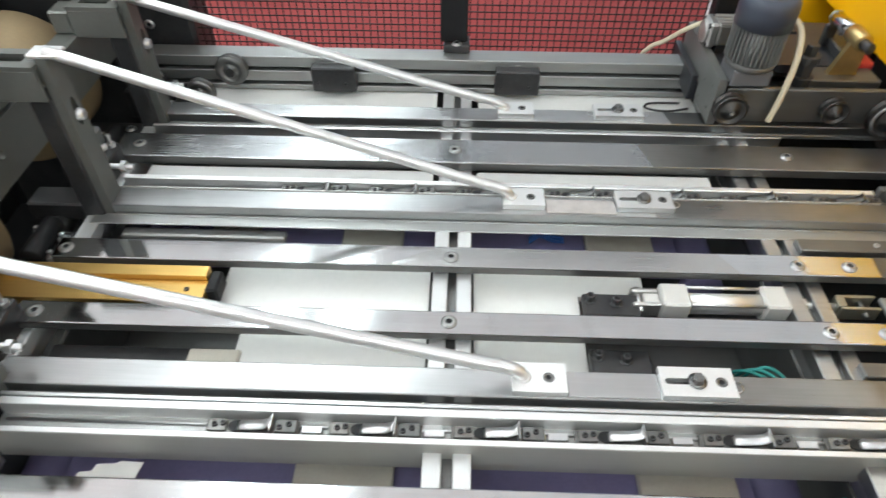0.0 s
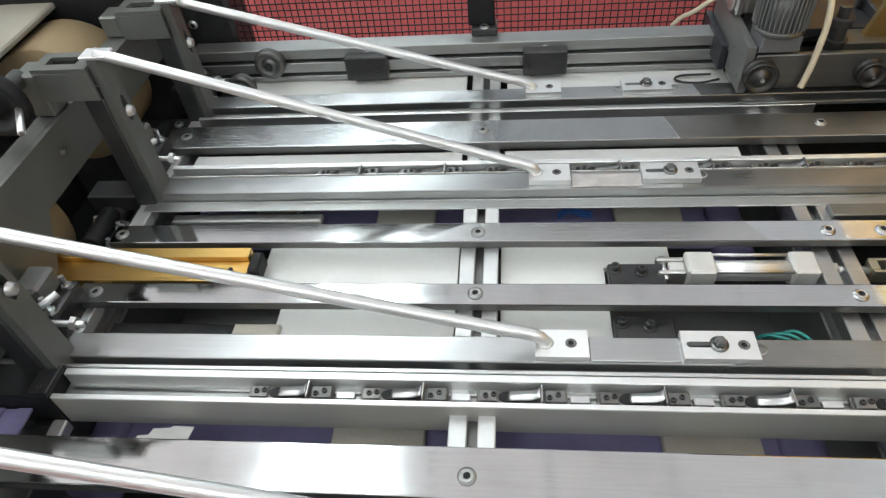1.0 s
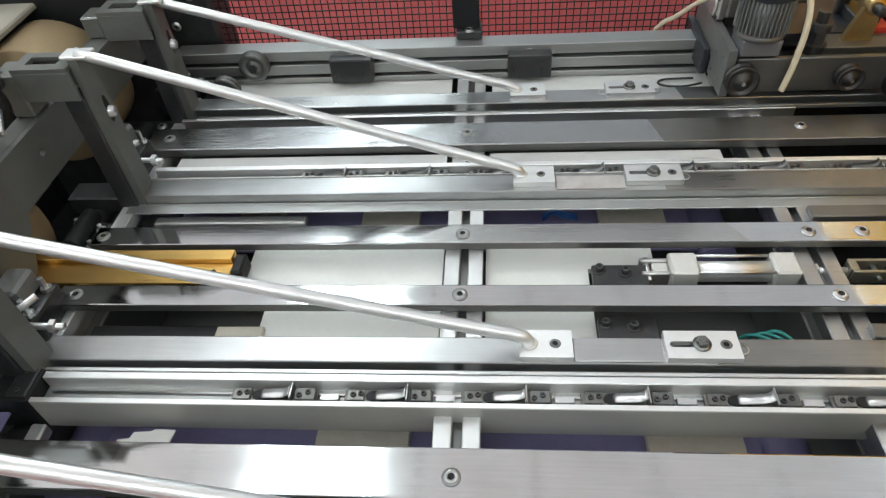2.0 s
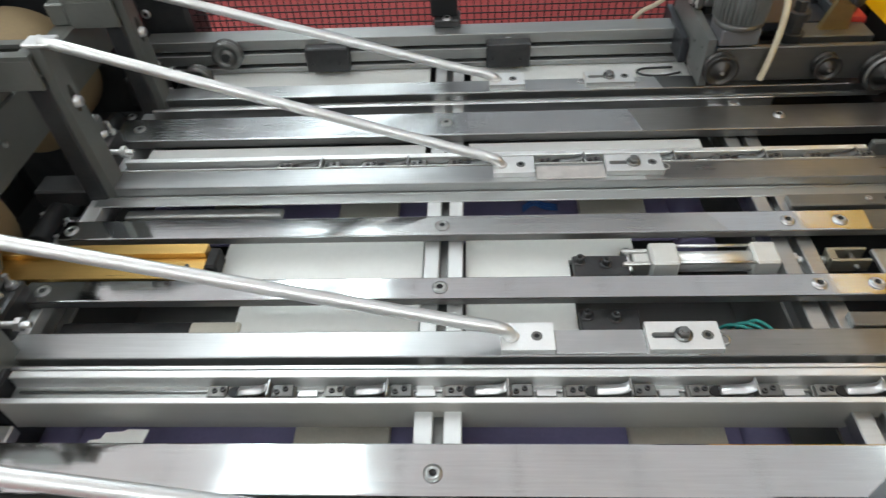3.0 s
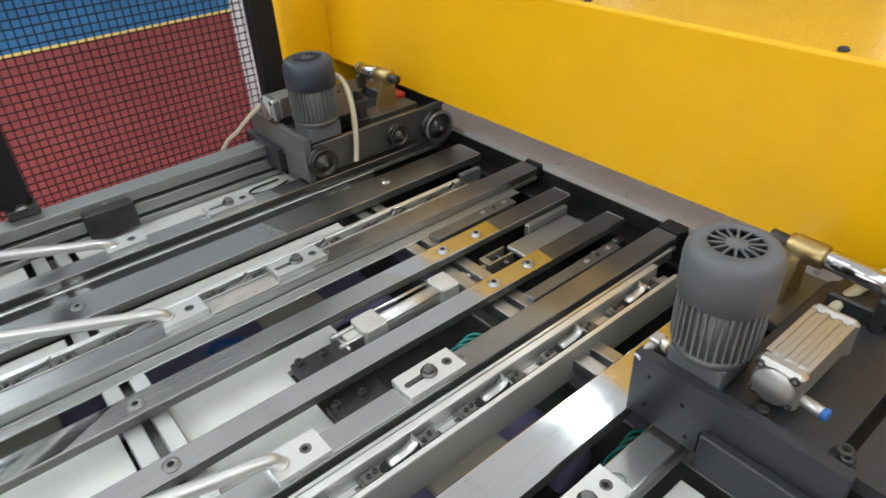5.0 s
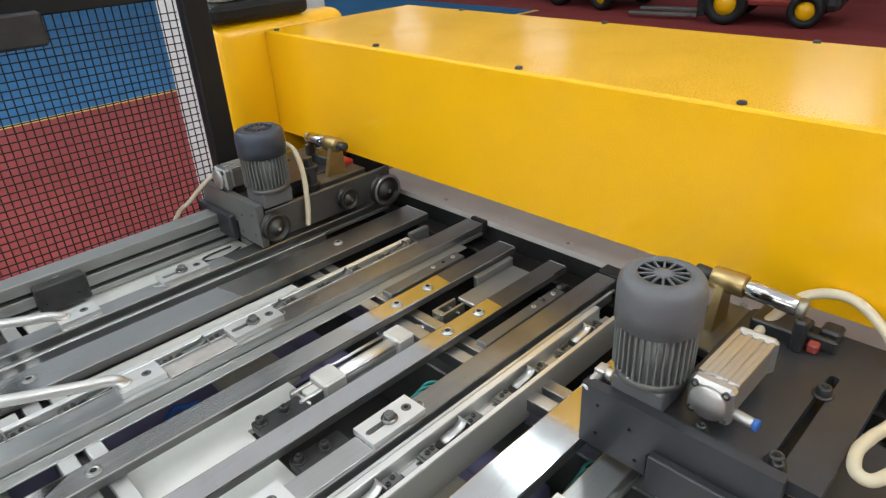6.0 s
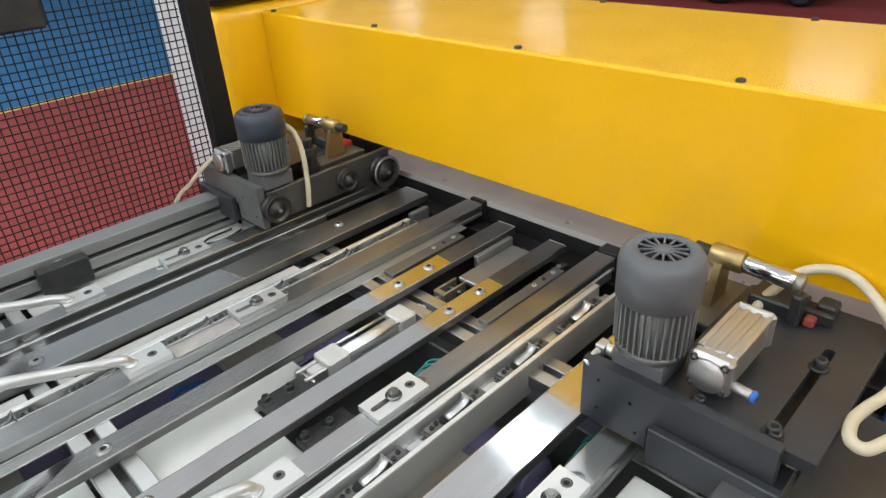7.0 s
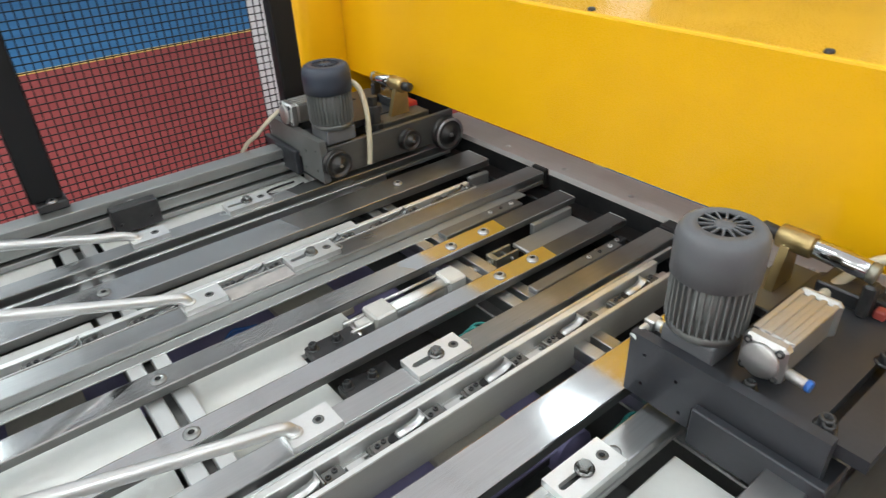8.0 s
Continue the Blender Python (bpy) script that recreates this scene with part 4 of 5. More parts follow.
    zc, vc = (z0 + z1) / 2, (v0 + v1) / 2
    cyl = vbox("air_cylinder", c0 + 0.022, c1 - 0.016, v0 + 0.004, v1 - 0.004, z0 + 0.004, z1 - 0.004, M_CAST, 0.005, "cast aluminium compact air cylinder")
    vbox("front_cap", c0, c0 + 0.022, v0, v1, z0, z1, M_CAST, 0.006, parent=cyl)
    vbox("rear_cap", c1 - 0.016, c1, v0, v1, z0, z1, M_CAST, 0.006, parent=cyl)
    bm = B()
    lathe(bm, [(0, 0), (0.024, 0), (0.026, -0.002), (0.026, -0.006), (0, -0.006)], Matrix.Translation((c0 - 0.006, s * vc, zc)) @ pose(0, 0, 0, 0, -90, 0), 24)
    part("boss", bm, M_CAST, cyl)
    for dv in (-0.021, 0.021):
        for dz in (-0.021, 0.021):
            bm = B()
            lathe(bm, [(0.0028, 0.001), (0.0058, 0.001), (0.0058, -0.004), (0.0028, -0.004)], Matrix.Translation((c0, s * (vc + dv), zc + dz)) @ pose(0, 0, 0, 0, -90, 0), 12)
            part("corner_bolt", bm, M_BLACKOX, cyl)
    for dv in (-0.024, -0.008, 0.008, 0.024):
        vbox("body_rib", c0 + 0.022, c1 - 0.016, vc + dv - 0.004, vc + dv + 0.004, z1 - 0.0042, z1 - 0.001, M_CAST, 0.001, parent=cyl)
    vbox("cylinder_foot", c0 + 0.03, c1 - 0.03, v0 + 0.012, v1 - 0.012, 0.1082, z0 + 0.0038, M_BLACKOX)
    bm = B()
    rod(bm, (c0 + 0.016, s * v1, zc - 0.012), (c0 + 0.014, s * (v1 + 0.026), zc - 0.013), 0.0075, 14, 0.001)
    part("hose_fitting", bm, M_CAST, cyl)
    bm = B()
    rod(bm, (c0 + 0.014, s * (v1 + 0.026), zc - 0.013), (c0 + 0.0138, s * (v1 + 0.033), zc - 0.013), 0.0085, 14, 0.001)
    part("fitting_collar", bm, M_BLUE, cyl, "blue push-in collar")

    # lever shaft with a yellow passivated bearing block
    bx, bz = 0.300, 0.187
    bm = B()
    rod(bm, (bx, s * 0.050, bz), (bx, s * 0.105, bz), 0.0195, 22, 0.002)
    part("bearing_sleeve", bm, M_BRASS, t, "yellow passivated bearing sleeve")
    bm = B()
    rod(bm, (bx, s * 0.105, bz), (bx, s * 0.185, bz - 0.004), 0.0155, 20, 0.001)
    part("lever_shaft", bm, M_POLISH, t, "bright turned shaft")
    vbox("shaft_clamp", bx - 0.012, bx + 0.014, 0.186, 0.204, 0.1085, bz - 0.022, M_BLACKOX, 0.004)
    bm = B()
    rod(bm, (bx, s * 0.020, bz + 0.002), (bx, s * 0.050, bz), 0.012, 14, 0.002)
    part("shaft_knob", bm, M_BLACKOX, t)
    bm = B()
    rod(bm, (bx, s * 0.185, bz - 0.004), (bx, s * 0.197, bz - 0.005), 0.0165, 6, 0.001)
    part("shaft_nut", bm, M_DULL, t)
    bm = B()
    out = [(bx - 0.040, 0.1065), (bx + 0.022, 0.1065), (bx + 0.019, bz - 0.004), (bx + 0.012, bz + 0.012), (bx - 0.012, bz + 0.012), (bx - 0.018, bz - 0.006)]
    sheet(bm, out, [], 0.0, 0.014)
    bmesh.ops.transform(bm, matrix=Matrix(((1, 0, 0, 0), (0, 0, s, s * 0.062), (0, 1, 0, 0), (0, 0, 0, 1))), verts=bm.verts)
    part("bearing_web", bm, M_BRASS, t, "yellow passivated bearing web")
    vbox("bearing_foot", bx - 0.09, bx + 0.07, 0.035, 0.0995, 0.0885, 0.106, M_DARKSTEEL, 0.002)
    vbox("lever_plate", bx + 0.02, bx + 0.032, 0.19, 0.245, 0.1085, 0.130, M_BLACKOX, 0.003)
    vbox("red_stop", bx + 0.001, bx + 0.0195, 0.2065, 0.224, 0.1085, 0.125, M_RED, 0.003, "red plastic stop")
    # stack of nuts beside the motor
    bm = B()
    for k, (r, a, b) in enumerate(((0.026, 0.0885, 0.110), (0.020, 0.110, 0.140), (0.024, 0.140, 0.158), (0.014, 0.158, 0.182))):
        lathe(bm, [(0, a), (r, a), (r, b - 0.001), (r * 0.9, b), (0, b)], at(motor_u + 0.135, s * 0.055, 0), 6 if k % 2 else 18, False)
    part("adjusting_screw", bm, M_BLACKOX, t)

    # side plate with belt pulleys towards the bed
    if not pulleys:
        vbox("side_plate", 0.0225, 0.34, 0.012, 0.026, 0.022, 0.087, M_DARKSTEEL, 0.002)
        return t
    vbox("side_plate", 0.0225, 0.425, -0.004, 0.010, 0.022, 0.104, M_DARKSTEEL, 0.002)
    for pu, pz, pr in ((0.034, 0.062, 0.036), (0.262, 0.062, 0.029), (0.392, 0.045, 0.047)):
        bm = B()
        f = Matrix.Translation((pu, s * -0.0045, pz)) @ pose(0, 0, 0, 90 * s, 0, 0)
        lathe(bm, [(0, 0), (pr, 0), (pr, 0.004), (pr * 0.9, 0.006), (pr * 0.9, 0.018), (pr, 0.020), (pr, 0.025), (pr * 0.84, 0.025), (pr * 0.78, 0.019),
                   (pr * 0.5, 0.019), (pr * 0.46, 0.026), (pr * 0.28, 0.026), (pr * 0.25, 0.030), (0, 0.030)], f, 32)
        wheel = part("pulley", bm, M_PULLEY, t, "dark steel belt pulley")
        if pr > 0.04:
            bm = B()
            lathe(bm, [(pr * 0.84, 0.0252), (pr * 0.99, 0.0252), (pr * 0.99, 0.0262), (pr * 0.84, 0.0262)], f, 32)
            part("pulley_rim", bm, M_GROUND, wheel)
        bm = B()
        lathe(bm, [(0, 0.0301), (pr * 0.13, 0.0301), (pr * 0.13, 0.034), (0, 0.034)], f, 6, False)
        part("axle_end", bm, M_RAIL, wheel)
    return t


M_GREYDARK = mat("phosphated_steel", (0.043, 0.045, 0.052), 0.38, 0.3, 0.15, 130, (1, 1, 1), 0.3, 9, 0.05, 0.1)
carriage("dark steel carriage with a grey finned motor and air cylinder", 0.552, 0.381, -1, 0.0615, 0.0745, M_MOTOR, 0.3075, M_GREYDARK, 0.040, False)
carriage("dark steel carriage with a blue grey finned motor", 0.573, 1.340, 1, 0.064, 0.036, M_BLUEMOTOR, 0.300, M_GREYPLATE, 0.0, True)


def cable(name, pts, r, label):
    bm = B()
    hose(bm, pts, r, 12, 10)
    return tagged(part(name, bm, M_CABLE), label, "cable", "cream cables")


cable("cable", [(0.845, 0.245, 0.112), (0.875, 0.235, 0.135), (0.925, 0.205, 0.165), (0.948, 0.155, 0.172), (0.935, 0.105, 0.155), (0.89, 0.055, 0.125),
                (0.80, 0.030, 0.105), (0.72, 0.045, 0.108), (0.675, 0.050, 0.115), (0.635, 0.042, 0.118), (0.633, 0.022, 0.116), (0.68, 0.004, 0.11), (0.74, -0.01, 0.08), (0.80, -0.04, -0.05), (0.82, -0.05, -0.099)],
      0.0085, "cream flexible cable looping over a carriage")
cable("cable", [(0.69, 1.40, 0.235), (0.705, 1.385, 0.240), (0.714, 1.355, 0.222), (0.713, 1.330, 0.17), (0.708, 1.322, 0.10), (0.703, 1.320, 0.06), (0.698, 1.318, 0.035)],
      0.0068, "cream flexible cable bending down beside a motor")
cable("cable", [(0.635, 1.53, 0.172), (0.60, 1.545, 0.165), (0.55, 1.558, 0.135), (0.51, 1.575, 0.095), (0.482, 1.602, 0.06), (0.47, 1.612, 0.0), (0.47, 1.612, -0.3)],
      0.0055, "cream flexible cable hanging down behind a profile")
bm = B()
hose(bm, [(0.575, 1.475, -0.034), (0.53, 1.462, -0.034), (0.49, 1.465, -0.034), (0.47, 1.480, -0.034), (0.49, 1.497, -0.034), (0.56, 1.500, -0.034)], 0.003, 8, 8)
tagged(part("air_hose", bm, M_BLACKOX), "thin black hose lying on a white plate", "hose")

# the valve and fittings on the near end plate
t = thing("valve_fitting", "small bright valve fitting behind the end plate", "fitting", at=(0.592, 0.345, 0.122))
bm = B()
box(bm, -0.011, 0.011, 0.018, 0.036, -0.011, 0.008, 0.002)
part("valve_body", bm, M_CAST, t)
bm = B()
rod(bm, (0.0, 0.020, 0.0), (0.0, -0.055, 0.0), 0.009, 14, 0.001)
part("valve_tube", bm, M_ALU, t)
bm = B()
rod(bm, (0.0, 0.010, 0.0), (0.0, -0.008, 0.0), 0.0098, 14, 0.001)
part("valve_ring", bm, M_BRASS, t, "yellow passivated ring")
bm = B()
rod(bm, (-0.0115, 0.028, -0.002), (-0.040, 0.032, -0.010), 0.0065, 14, 0.001)
part("valve_end", bm, M_ROD, t)
bm = B()
box(bm, -0.006, 0.006, -0.03, 0.03, -0.034, -0.0085, 0.001)
part("valve_foot", bm, M_BLACKOX, t)

# near side rail and plates under the near carriage
slot_profile(0.098, 0.150, -0.78, 1.02, -0.039, 0.046, M_GROUND)
bm = B()
box(bm, -0.70, 0.548, 0.160, 0.275, -0.060, -0.048, 0.002)
tagged(part("deck_plate", bm, M_WHITE), "white painted deck plate beside the side profile", "plate")
bm = B()
box(bm, 0.602, 0.92, 0.160, 0.262, -0.060, -0.048, 0.002)
tagged(part("deck_plate", bm, M_GROUND), "ground steel deck plate below the carriage", "plate")
bm = B()
box(bm, 0.30, 0.92, -0.03, 0.096, -0.070, -0.055, 0.002)
tagged(part("deck_plate", bm, M_DARKSTEEL), "dark steel deck plate beside the profile", "plate")
t = thing("side_table", "grey steel side table along the machine", "table", at=(1.0, -0.12, 0))
bm = B()
box(bm, -0.42, 0.055, -0.40, 0.215, -0.115, -0.100, 0.003)
part("tabletop", bm, M_GREYPLATE, t)
for lx in (-0.38, 0.02):
    for ly in (-0.36, 0.17):
        bm = B()
        box(bm, lx - 0.02, lx + 0.02, ly - 0.02, ly + 0.02, FLOOR, -0.1155, 0.002)
        part("leg", bm, M_DARKSTEEL, t)
bm = B()
box(bm, 0.93, 1.04, -0.06, 0.04, -0.0998, -0.075, 0.004)
tagged(part("blue_box", bm, M_BLUE), "small blue plastic box on the side table", "box")


# ---- feeder end with the rod holders ----
def rod_holder(y, top_z, rod_y):
    t = thing("rod_holder", "grey flat steel upright holding a rod", "bracket", "rod holders", (-0.680, y + 0.006, 0))
    bm = B()
    slot = stadium(-0.003, 0.003, 0, 0.007)
    rows = [(-0.020, -0.05), (0.030, -0.05), (0.026, top_z * 0.55), (0.016, top_z - 0.01), (-0.020, top_z - 0.01), (-0.022, top_z * 0.55)]
    hole = [(0.004 + 0.0085 * math.cos(2 * math.pi * k / 12), top_z * 0.62 + 0.030 * math.sin(2 * math.pi * k / 12)) for k in range(12)]
    sheet(bm, rows, [hole], -0.018, 0.0)
    bmesh.ops.transform(bm, matrix=Matrix(((0, 0, 1, 0), (1, 0, 0, 0), (0, 1, 0, 0), (0, 0, 0, 1))), verts=bm.verts)
    part("upright", bm, M_ARM, t)
    bm = B()
    lathe(bm, [(0, -0.03), (0.006, -0.03), (0.006, 0), (0.012, 0), (0.012, 0.003), (0.010, 0.004), (0.010, 0.010), (0, 0.011)],
          Matrix.Translation((0, 0.004, top_z * 0.60)) @ pose(0, 0, 0, 0, 90, 0), 12)
    part("clamp_bolt", bm, M_RAIL, t, "bright hex bolt")
    bm = B()
    box(bm, -0.03, 0.022, rod_y - y - 0.018, rod_y - y + 0.018, top_z - 0.0098, top_z - 0.002, 0.002)
    part("saddle", bm, M_ALU, t)
    # hollow arm behind the upright with a slot in its top
    bm = B()
    sheet(bm, rect(-0.125, -0.0185, -0.034, 0.030), [rect(-0.105, -0.045, -0.014, 0.012)], top_z - 0.026, top_z - 0.018)
    part("arm_top", bm, M_ARM, t)
    for v in (-0.034, 0.022):
        bm = B()
        box(bm, -0.125, -0.0185, v, v + 0.008, top_z - 0.084, top_z - 0.0262, 0.001)
        part("arm_side", bm, M_ARM, t)
    bm = B()
    box(bm, -0.170, -0.126, -0.030, 0.026, 0.2055, top_z - 0.030, 0.004)
    part("arm_foot", bm, M_ARM, t)
    bm = B()
    box(bm, -0.060, -0.0185, -0.026, 0.020, -0.05, top_z - 0.085, 0.003)
    part("rear_brace", bm, M_BLACKOX, t)
    bm = B()
    rod(bm, (-0.045, 0.042, 0.05), (0.035, 0.045, 0.045), 0.006, 10, 0.001)
    lathe(bm, [(0, 0), (0.012, 0), (0.012, 0.010), (0, 0.010)], along((0.012, 0.044, 0.047), (0.03, 0.045, 0.046)), 6, False)
    part("adjusting_bolt", bm, M_RAIL, t)
    return t


for yy, tz in ((0.265, 0.31), (0.585, 0.30), (1.035, 0.325), (1.352, 0.285)):
    rod_holder(yy, tz, yy - 0.004)


def cross_beam():
    """The wide flat beam behind the uprights, deeper towards the operator."""
    t = thing("cross_beam", "worn grey steel cross beam behind the rod holders", "machine beam", at=(-0.80, 0, 0))
    out = [(0.12, 0.0), (0.80, 0.0), (0.86, 0.098), (1.62, 0.098), (1.62, 0.205), (0.12, 0.205)]
    holes = [ring(v, z, r, 12) for v, z, r in ((0.30, 0.15, 0.009), (0.74, 0.16, 0.008), (0.97, 0.155, 0.008), (1.30, 0.15, 0.007), (0.52, 0.06, 0.006))]
    bm = B()
    sheet(bm, out, holes, -0.012, 0.0)
    bmesh.ops.transform(bm, matrix=Matrix(((0, 0, 1, 0), (1, 0, 0, 0), (0, 1, 0, 0), (0, 0, 0, 1))), verts=bm.verts)
    part("web", bm, M_ARM, t)
    bm = B()
    box(bm, -0.05, -0.0125, 0.12, 1.62, 0.193, 0.2045, 0.001)
    part("flange", bm, M_ARM, t)
    bm = B()
    box(bm, -0.05, -0.0125, 0.12, 1.62, 0.10, 0.112, 0.001)
    part("flange", bm, M_BLACKOX, t)
    for v, z in ((0.42, 0.17), (0.66, 0.03), (1.13, 0.13), (1.18, 0.175), (1.45, 0.13)):
        bm = B()
        lathe(bm, [(0, 0), (0.012, 0), (0.012, 0.002), (0.009, 0.002), (0.009, 0.009), (0, 0.010)], Matrix.Translation((0.0005, v, z)) @ pose(0, 0, 0, 0, 90, 0), 6, False)
        part("bolt", bm, M_RAIL, t)
    return t


cross_beam()


def bearing_foot(y):
    """A dark casting between the beam and the bar ends, with a bright adjusting stud."""
    t = thing("bearing_foot", "dark cast foot with bright studs below the cross beam", "casting", "cast feet", (-0.765, y, 0))
    bm = B()
    box(bm, -0.030, 0.045, -0.045, 0.050, -0.046, 0.030, 0.008, seg=2)
    part("body", bm, M_BLACKOX, t)
    bm = B()
    box(bm, -0.028, 0.020, -0.020, 0.045, 0.0305, 0.075, 0.006)
    part("cap", bm, M_GREYPLATE, t)
    for u, v, n in ((0.033, -0.028, 0.030), (0.034, 0.030, 0.022)):
        bm = B()
        lathe(bm, [(0, 0.030), (0.010, 0.030), (0.010, 0.038), (0.005, 0.038), (0.005, 0.038 + n), (0, 0.038 + n)], at(u, v, 0), 6, False)
        part("stud", bm, M_RAIL, t)
    bm = B()
    rod(bm, (0.02, -0.05, 0.055), (0.052, -0.012, 0.062), 0.007, 12, 0.001)
    part("handle_pin", bm, M_RAIL, t, "bright turned pin")
    return t


for yy in (0.70, 1.145, 1.44):
    bearing_foot(yy)

# black end block and flap where the near chain rail begins
t = thing("rail_end_block", "black steel block closing the end of a chain rail", "end block", at=(-0.74, 0.553, 0))
bm = B()
box(bm, -0.07, 0.066, -0.032, 0.031, -0.075, 0.004, 0.003)
part("body", bm, M_BLACK, t)
bm = B()
box(bm, 0.030, 0.064, -0.028, 0.026, 0.0042, 0.010, 0.002)
part("cover", bm, M_BLACKOX, t)
for v in (-0.018, 0.016):
    shared("screw", SCREW_SMALL, t, at(0.047, v, 0.0102))
t = thing("belt_flap", "creased violet belt flap beside a black block", "belt", at=(-0.86, 0.4855, -0.033))
for k in range(6):
    bm = B()
    w = 0.004 * (k % 2)
    box(bm, 0.024 * k, 0.0245 + 0.024 * k, -0.033, 0.033, -0.003 + w, 0.003 + w, 0.001)
    part("fold", bm, M_PURPLE, t)
bm = B()
box(bm, -0.010, 0.05, -0.03, 0.03, -0.070, -0.0032, 0.003)
part("carrier", bm, M_BLACKOX, t)
t = thing("stop_bracket", "bright aluminium stop bracket below a chain rail", "bracket", at=(-0.685, 0.495, -0.06))
bm = B()
box(bm, -0.012, 0.014, -0.022, 0.024, -0.026, 0.0, 0.003)
part("block", bm, M_ALU, t)
bm = B()
box(bm, -0.060, -0.0125, -0.020, 0.020, -0.026, -0.016, 0.002)
part("foot", bm, M_DARKSTEEL, t)


def paper_roller(x, y0, y1, z, r, label):
    t = thing("feed_roller", label, "roller", "feed rollers", (x, y0, z))
    n = y1 - y0
    m_ = pose(0, 0, 0, -90, 0, 0)
    bm = B()
    lathe(bm, [(0.03, 0), (r - 0.004, 0), (r, 0.004), (r, n - 0.004), (r - 0.004, n), (0.03, n), (0.03, 0)], m_, 40)
    part("tread", bm, M_CORK, t, "brown cork covered tread")
    bm = B()
    lathe(bm, [(0, -0.09), (0.022, -0.09), (0.022, n + 0.06), (0, n + 0.06)], m_, 16)
    part("axle", bm, M_DARKSTEEL, t)
    bm = B()
    lathe(bm, [(0.0225, -0.03), (0.075, -0.03), (0.08, -0.024), (0.08, -0.004), (0.0225, -0.004)], m_, 26)
    part("collar", bm, M_BLACK, t)
    return t


paper_roller(-0.985, 1.25, 1.40, 0.075, 0.15, "brown cork covered feed roller with black collar")
paper_roller(-0.985, 0.80, 0.93, 0.02, 0.15, "brown cork covered feed roller with black collar")
paper_roller(-0.975, 0.36, 0.50, 0.02, 0.15, "brown cork covered feed roller with black collar")


def feeder():
    t = thing("feeder_housing", "dark feeder housing at the head of the bed", "machine housing", at=(-1.3, 0, 0))
    bm = B()
    box(bm, -0.45, 0.06, 0.08, 1.62, FLOOR, -0.13, 0.006)
    part("base", bm, M_DARKSTEEL, t)
    bm = B()
    box(bm, -0.45, -0.10, 0.08, 1.62, -0.1298, 0.10, 0.006)
    part("rear_block", bm, M_BLACKOX, t)
    for y in (0.16, 0.66, 1.42):
        bm = B()
        box(bm, 0.10, 0.52, y, y + 0.016, -0.36, 0.06, 0.003)
        part("rib_plate", bm, M_BLACKOX, t)
    bm = B()
    box(bm, 0.062, 0.52, 0.09, 1.61, -0.42, -0.362, 0.004)
    part("shelf", bm, M_BLACKOX, t)
    for y in (0.30, 0.60, 1.10, 1.35):
        bm = B()
        box(bm, 0.40, 0.56, y - 0.03, y + 0.03, -0.09, -0.045, 0.004)
        part("bearing_block", bm, M_BLACKOX, t)
        shared("screw", SCREW_ZINC, t, at(0.52, y, -0.0448))
    bm = B()
    rod(bm, (0.46, 0.10, -0.10), (0.46, 1.60, -0.10), 0.022, 18)
    part("cross_shaft", bm, M_DARKSTEEL, t)
    return t


feeder()
bm = B()
box(bm, -1.70, -1.01, 0.95, 1.95, 0.235, 0.25, 0.004)
ob = tagged(part("feed_board", bm, M_BOARD), "beige feed board on the feeder housing", "board")
bm = B()
box(bm, -1.74, -1.42, 1.1, 1.6, 0.101, 0.2345, 0.01)
tagged(part("board_support", bm, M_BLACKOX), "black support block under the feed board", "support")
bm = B()
sheet(bm, [(-0.545, 0.440), (-0.455, 0.440), (-0.446, 0.508), (-0.480, 0.509), (-0.485, 0.505), (-0.513, 0.503), (-0.517, 0.492), (-0.535, 0.490)], [], -0.057, -0.055)
tagged(part("paper_scrap", bm, M_WHITE), "torn scrap of white paper on a pad", "paper")


# ---- what stands beyond the guard beam ----
def forklift(x, y, rz):
    t = thing("forklift", "red and yellow forklift parked on the hall floor", "forklift", at=(x, y, FLOOR))
    t.rotation_euler.z = radians(rz)
    bm = B()
    box(bm, -0.7, 0.7, -0.5, 0.5, 0.25, 0.95, 0.06, seg=2)
    part("chassis", bm, M_RED, t)
    bm = B()
    box(bm, -0.95, -0.71, -0.48, 0.48, 0.2, 1.1, 0.08, seg=2)
    part("counterweight", bm, M_BLACKOX, t)
    for s in (-1, 1):
        bm = B()
        box(bm, 0.74, 0.86, s * 0.35 - 0.05, s * 0.35 + 0.05, 0.08, 2.0, 0.01)
        part("mast_rail", bm, M_BLACK, t)
        bm = B()
        box(bm, 0.87, 1.9, s * 0.25 - 0.06, s * 0.25 + 0.06, 0.04, 0.09, 0.01)
        part("fork", bm, M_DARKSTEEL, t)
        for wx, r in ((0.45, 0.28), (-0.55, 0.22)):
            bm = B()
            lathe(bm, [(r * 0.55, 0), (r * 0.9, 0), (r, 0.03), (r, 0.17), (r * 0.9, 0.2), (r * 0.55, 0.2), (r * 0.55, 0)], Matrix.Translation((wx, s * 0.5 - 0.1, r)) @ pose(0, 0, 0, -90, 0, 0), 28)
            tyre = part("tyre", bm, M_BLACK, t)
            bm = B()
            lathe(bm, [(0, 0.03), (r * 0.54, 0.03), (r * 0.54, 0.17), (0, 0.17)], Matrix.Translation((wx, s * 0.5 - 0.1, r)) @ pose(0, 0, 0, -90, 0, 0), 20)
            part("rim", bm, M_YELLOW, tyre, "yellow painted rim")
    return t


forklift(9.9, 3.6, 100)
forklift(10.3, 6.6, 80)

t = thing("wooden_pallet", "raw wooden pallet with boards on the floor", "pallet", at=(2.1, 0.55, FLOOR))
for k in range(7):
    bm = B()
    box(bm, -0.30, 0.30, -0.50 + k * 0.145, -0.38 + k * 0.145, 0.40, 0.42, 0.002)
    part("deck_board", bm, M_TIMBER, t)
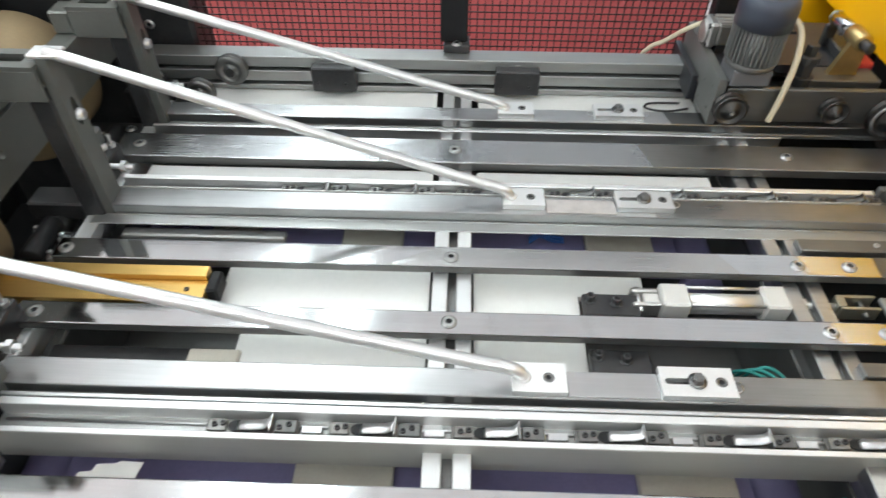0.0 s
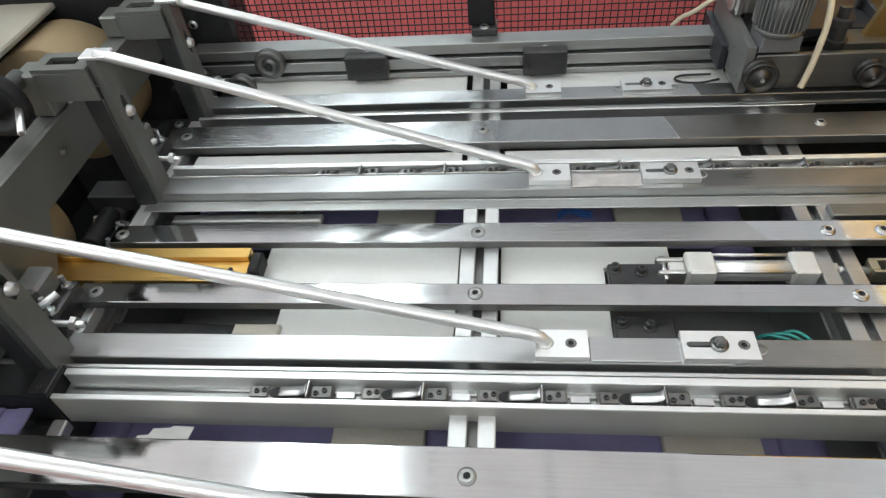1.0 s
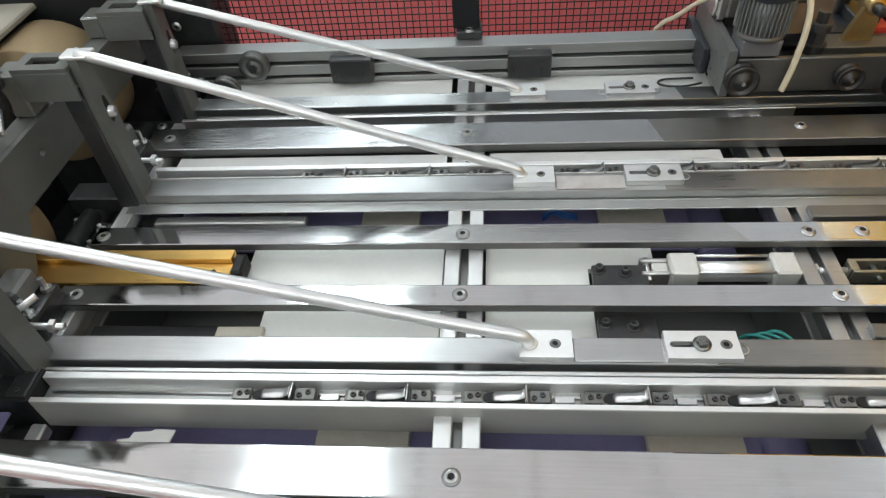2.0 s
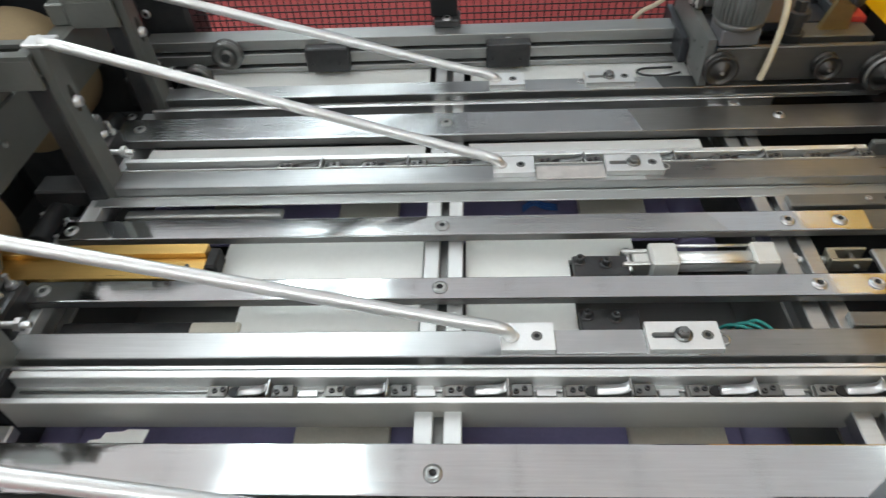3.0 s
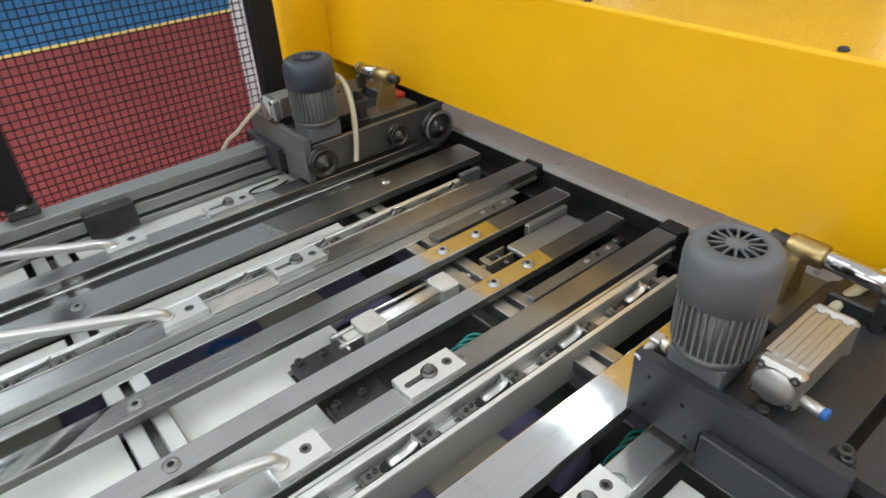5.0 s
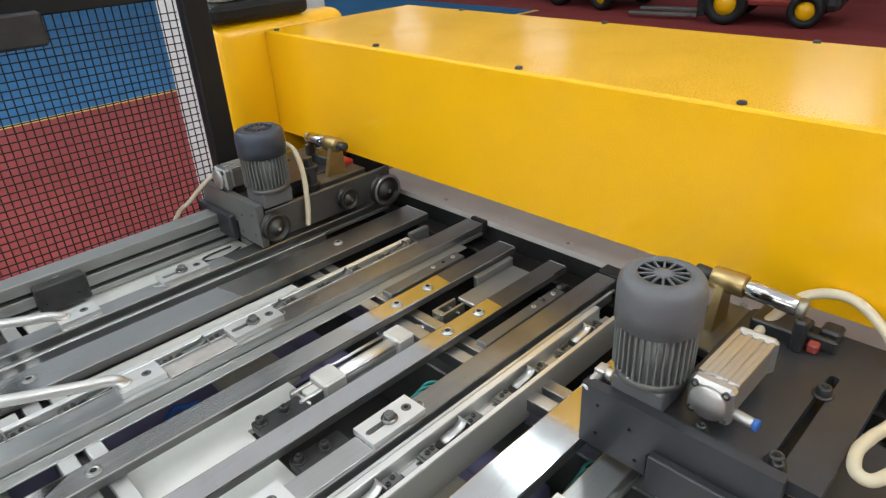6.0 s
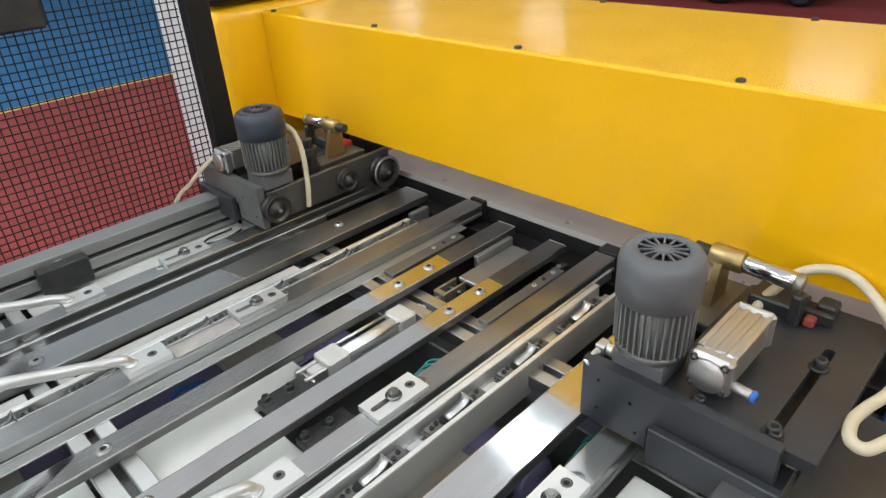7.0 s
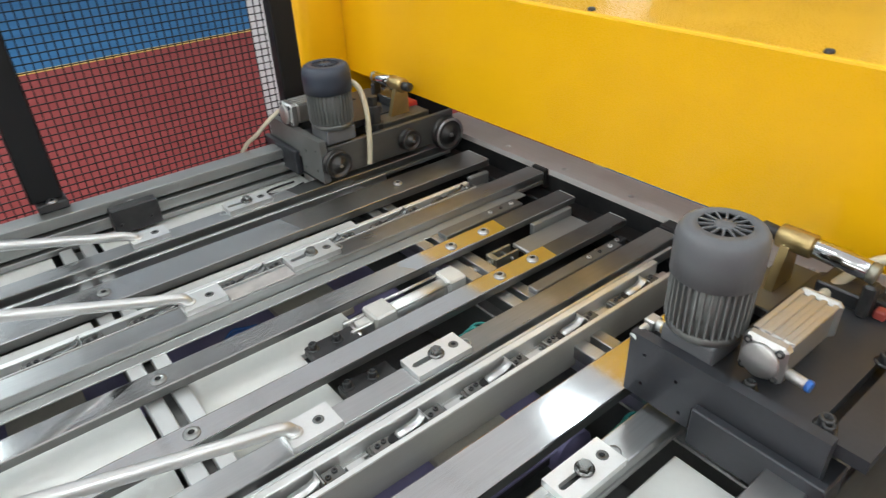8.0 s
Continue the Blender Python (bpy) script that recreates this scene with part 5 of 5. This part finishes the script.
for k in (-0.24, 0.0, 0.24):
    bm = B()
    box(bm, k - 0.04, k + 0.04, -0.50, 0.49, 0.0, 0.399, 0.003)
    part("stringer", bm, M_TIMBER, t)


t = thing("drive_housing", "black drive housing beside the feeder", "machine housing", at=(-1.08, 1.51, 0))
bm = B()
box(bm, -0.27, 0.27, -0.08, 0.09, FLOOR, 0.42, 0.01)
part("body", bm, M_BLACK, t)
bm = B()
box(bm, 0.275, 0.41, 0.092, 0.22, -0.40, 0.27, 0.01)
part("gearbox", bm, M_BLACKOX, t)
for k, (zx, zz) in enumerate(((0.30, 0.10), (0.36, 0.18), (0.30, 0.22))):
    shared("screw", SCREW_ZINC, t, at(zx, 0.0915, zz, 90, 0, 0))

for k in range(3):
    bm = B()
    hose(bm, [(0.165, 1.072 + 0.007 * k, -0.125), (0.188, 1.078 + 0.006 * k, -0.112 - 0.003 * (k % 2)), (0.212, 1.070 + 0.008 * k, -0.116), (0.240, 1.076 + 0.007 * k, -0.125)], 0.0028, 8, 6)
    tagged(part("air_hose", bm, M_BLUE), "thin blue pneumatic hose lying under the bars", "hose", "blue hoses")


def hand_wheel(x, y, z):
    t = thing("hand_wheel", "black hand wheel with a bright pin", "hand wheel", "hand wheels", (x, y, z))
    f = pose(0, 0, 0, 90, 0, 0)
    bm = B()
    lathe(bm, [(0.018, 0), (0.058, 0), (0.064, 0.005), (0.064, 0.022), (0.058, 0.027), (0.046, 0.027), (0.042, 0.016), (0.022, 0.016), (0.018, 0.030), (0.018, 0)], f, 30)
    part("wheel", bm, M_BLACK, t)
    bm = B()
    lathe(bm, [(0, -0.075), (0.017, -0.075), (0.017, 0.034), (0.014, 0.036), (0, 0.036)], f, 18)
    part("hub", bm, M_DARKSTEEL, t)
    bm = B()
    rod(bm, (0.052, -0.026, -0.006), (0.085, -0.085, -0.016), 0.0065, 12, 0.001)
    part("pin", bm, M_RAIL, t)
    return t


hand_wheel(-0.845, 0.950, 0.285)
hand_wheel(-0.845, 0.500, 0.265)


def clamp_casting(y):
    t = thing("clamp_casting", "black cast clamp with bright nuts below an upright", "clamp", "clamp castings", (-0.775, y, -0.044))
    bm = B()
    box(bm, -0.045, 0.035, -0.055, 0.045, -0.03, 0.012, 0.010, seg=2)
    part("body", bm, M_BLACKOX, t)
    bm = B()
    rod(bm, (-0.01, -0.05, 0.026), (-0.01, 0.05, 0.026), 0.020, 18, 0.003)
    part("barrel", bm, M_BLACK, t)
    for k, (u, v) in enumerate(((0.022, -0.036), (0.022, 0.012), (-0.036, 0.03))):
        bm = B()
        lathe(bm, [(0, 0.012), (0.011, 0.012), (0.011, 0.020), (0.009, 0.021), (0.005, 0.021), (0.005, 0.032), (0, 0.033)], at(u, v, 0), 6, False)
        part("nut", bm, M_RAIL, t)
    return t


for yy in (0.935, 1.255):
    clamp_casting(yy)


t = thing("valve_block", "dark valve block with a red cover behind the carriage", "valve", at=(0.93, 1.46, 0.0))
bm = B()
box(bm, -0.035, 0.025, -0.03, 0.10, -0.04, 0.085, 0.005)
part("body", bm, M_BLACKOX, t)
bm = B()
box(bm, -0.030, 0.020, -0.025, 0.035, 0.0855, 0.118, 0.006, seg=2)
part("red_cover", bm, M_REDPART, t, "bright red plastic cover")
bm = B()
rod(bm, (-0.005, 0.055, 0.0855), (-0.005, 0.055, 0.135), 0.014, 16, 0.002)
part("fitting", bm, M_DARKSTEEL, t)
bm = B()
rod(bm, (0.0, -0.031, 0.05), (0.0, -0.075, 0.05), 0.010, 14, 0.002)
part("coupling", bm, M_BRASS, t, "yellow passivated coupling")


t = thing("drive_unit", "dark drive unit with pipes under the guard beam", "machine unit", at=(1.055, 1.64, 0.0))
bm = B()
box(bm, -0.055, 0.10, -0.11, 0.13, FLOOR, 0.10, 0.008)
part("housing", bm, M_BLACK, t)
bm = B()
box(bm, -0.045, 0.08, -0.06, 0.11, 0.1005, 0.185, 0.012, seg=2)
part("cover", bm, M_BLACKOX, t)
for k, (u, v) in enumerate(((-0.052, -0.07), (-0.050, 0.02), (-0.048, 0.09))):
    bm = B()
    hose(bm, [(u, v, 0.10), (u - 0.004, v - 0.006, 0.14), (u - 0.012, v - 0.03, 0.165 - 0.02 * k), (u - 0.012, v - 0.07, 0.15 - 0.02 * k)], 0.007, 8, 6)
    part("pipe", bm, M_DULL if k == 1 else M_DARKSTEEL, t)
bm = B()
lathe(bm, [(0, 0), (0.030, 0), (0.032, 0.004), (0.032, 0.018), (0.020, 0.022), (0, 0.022)], Matrix.Translation((-0.055, -0.03, 0.05)) @ pose(0, 0, 0, 0, -90, 0), 22)
part("end_cap", bm, M_DULL, t)
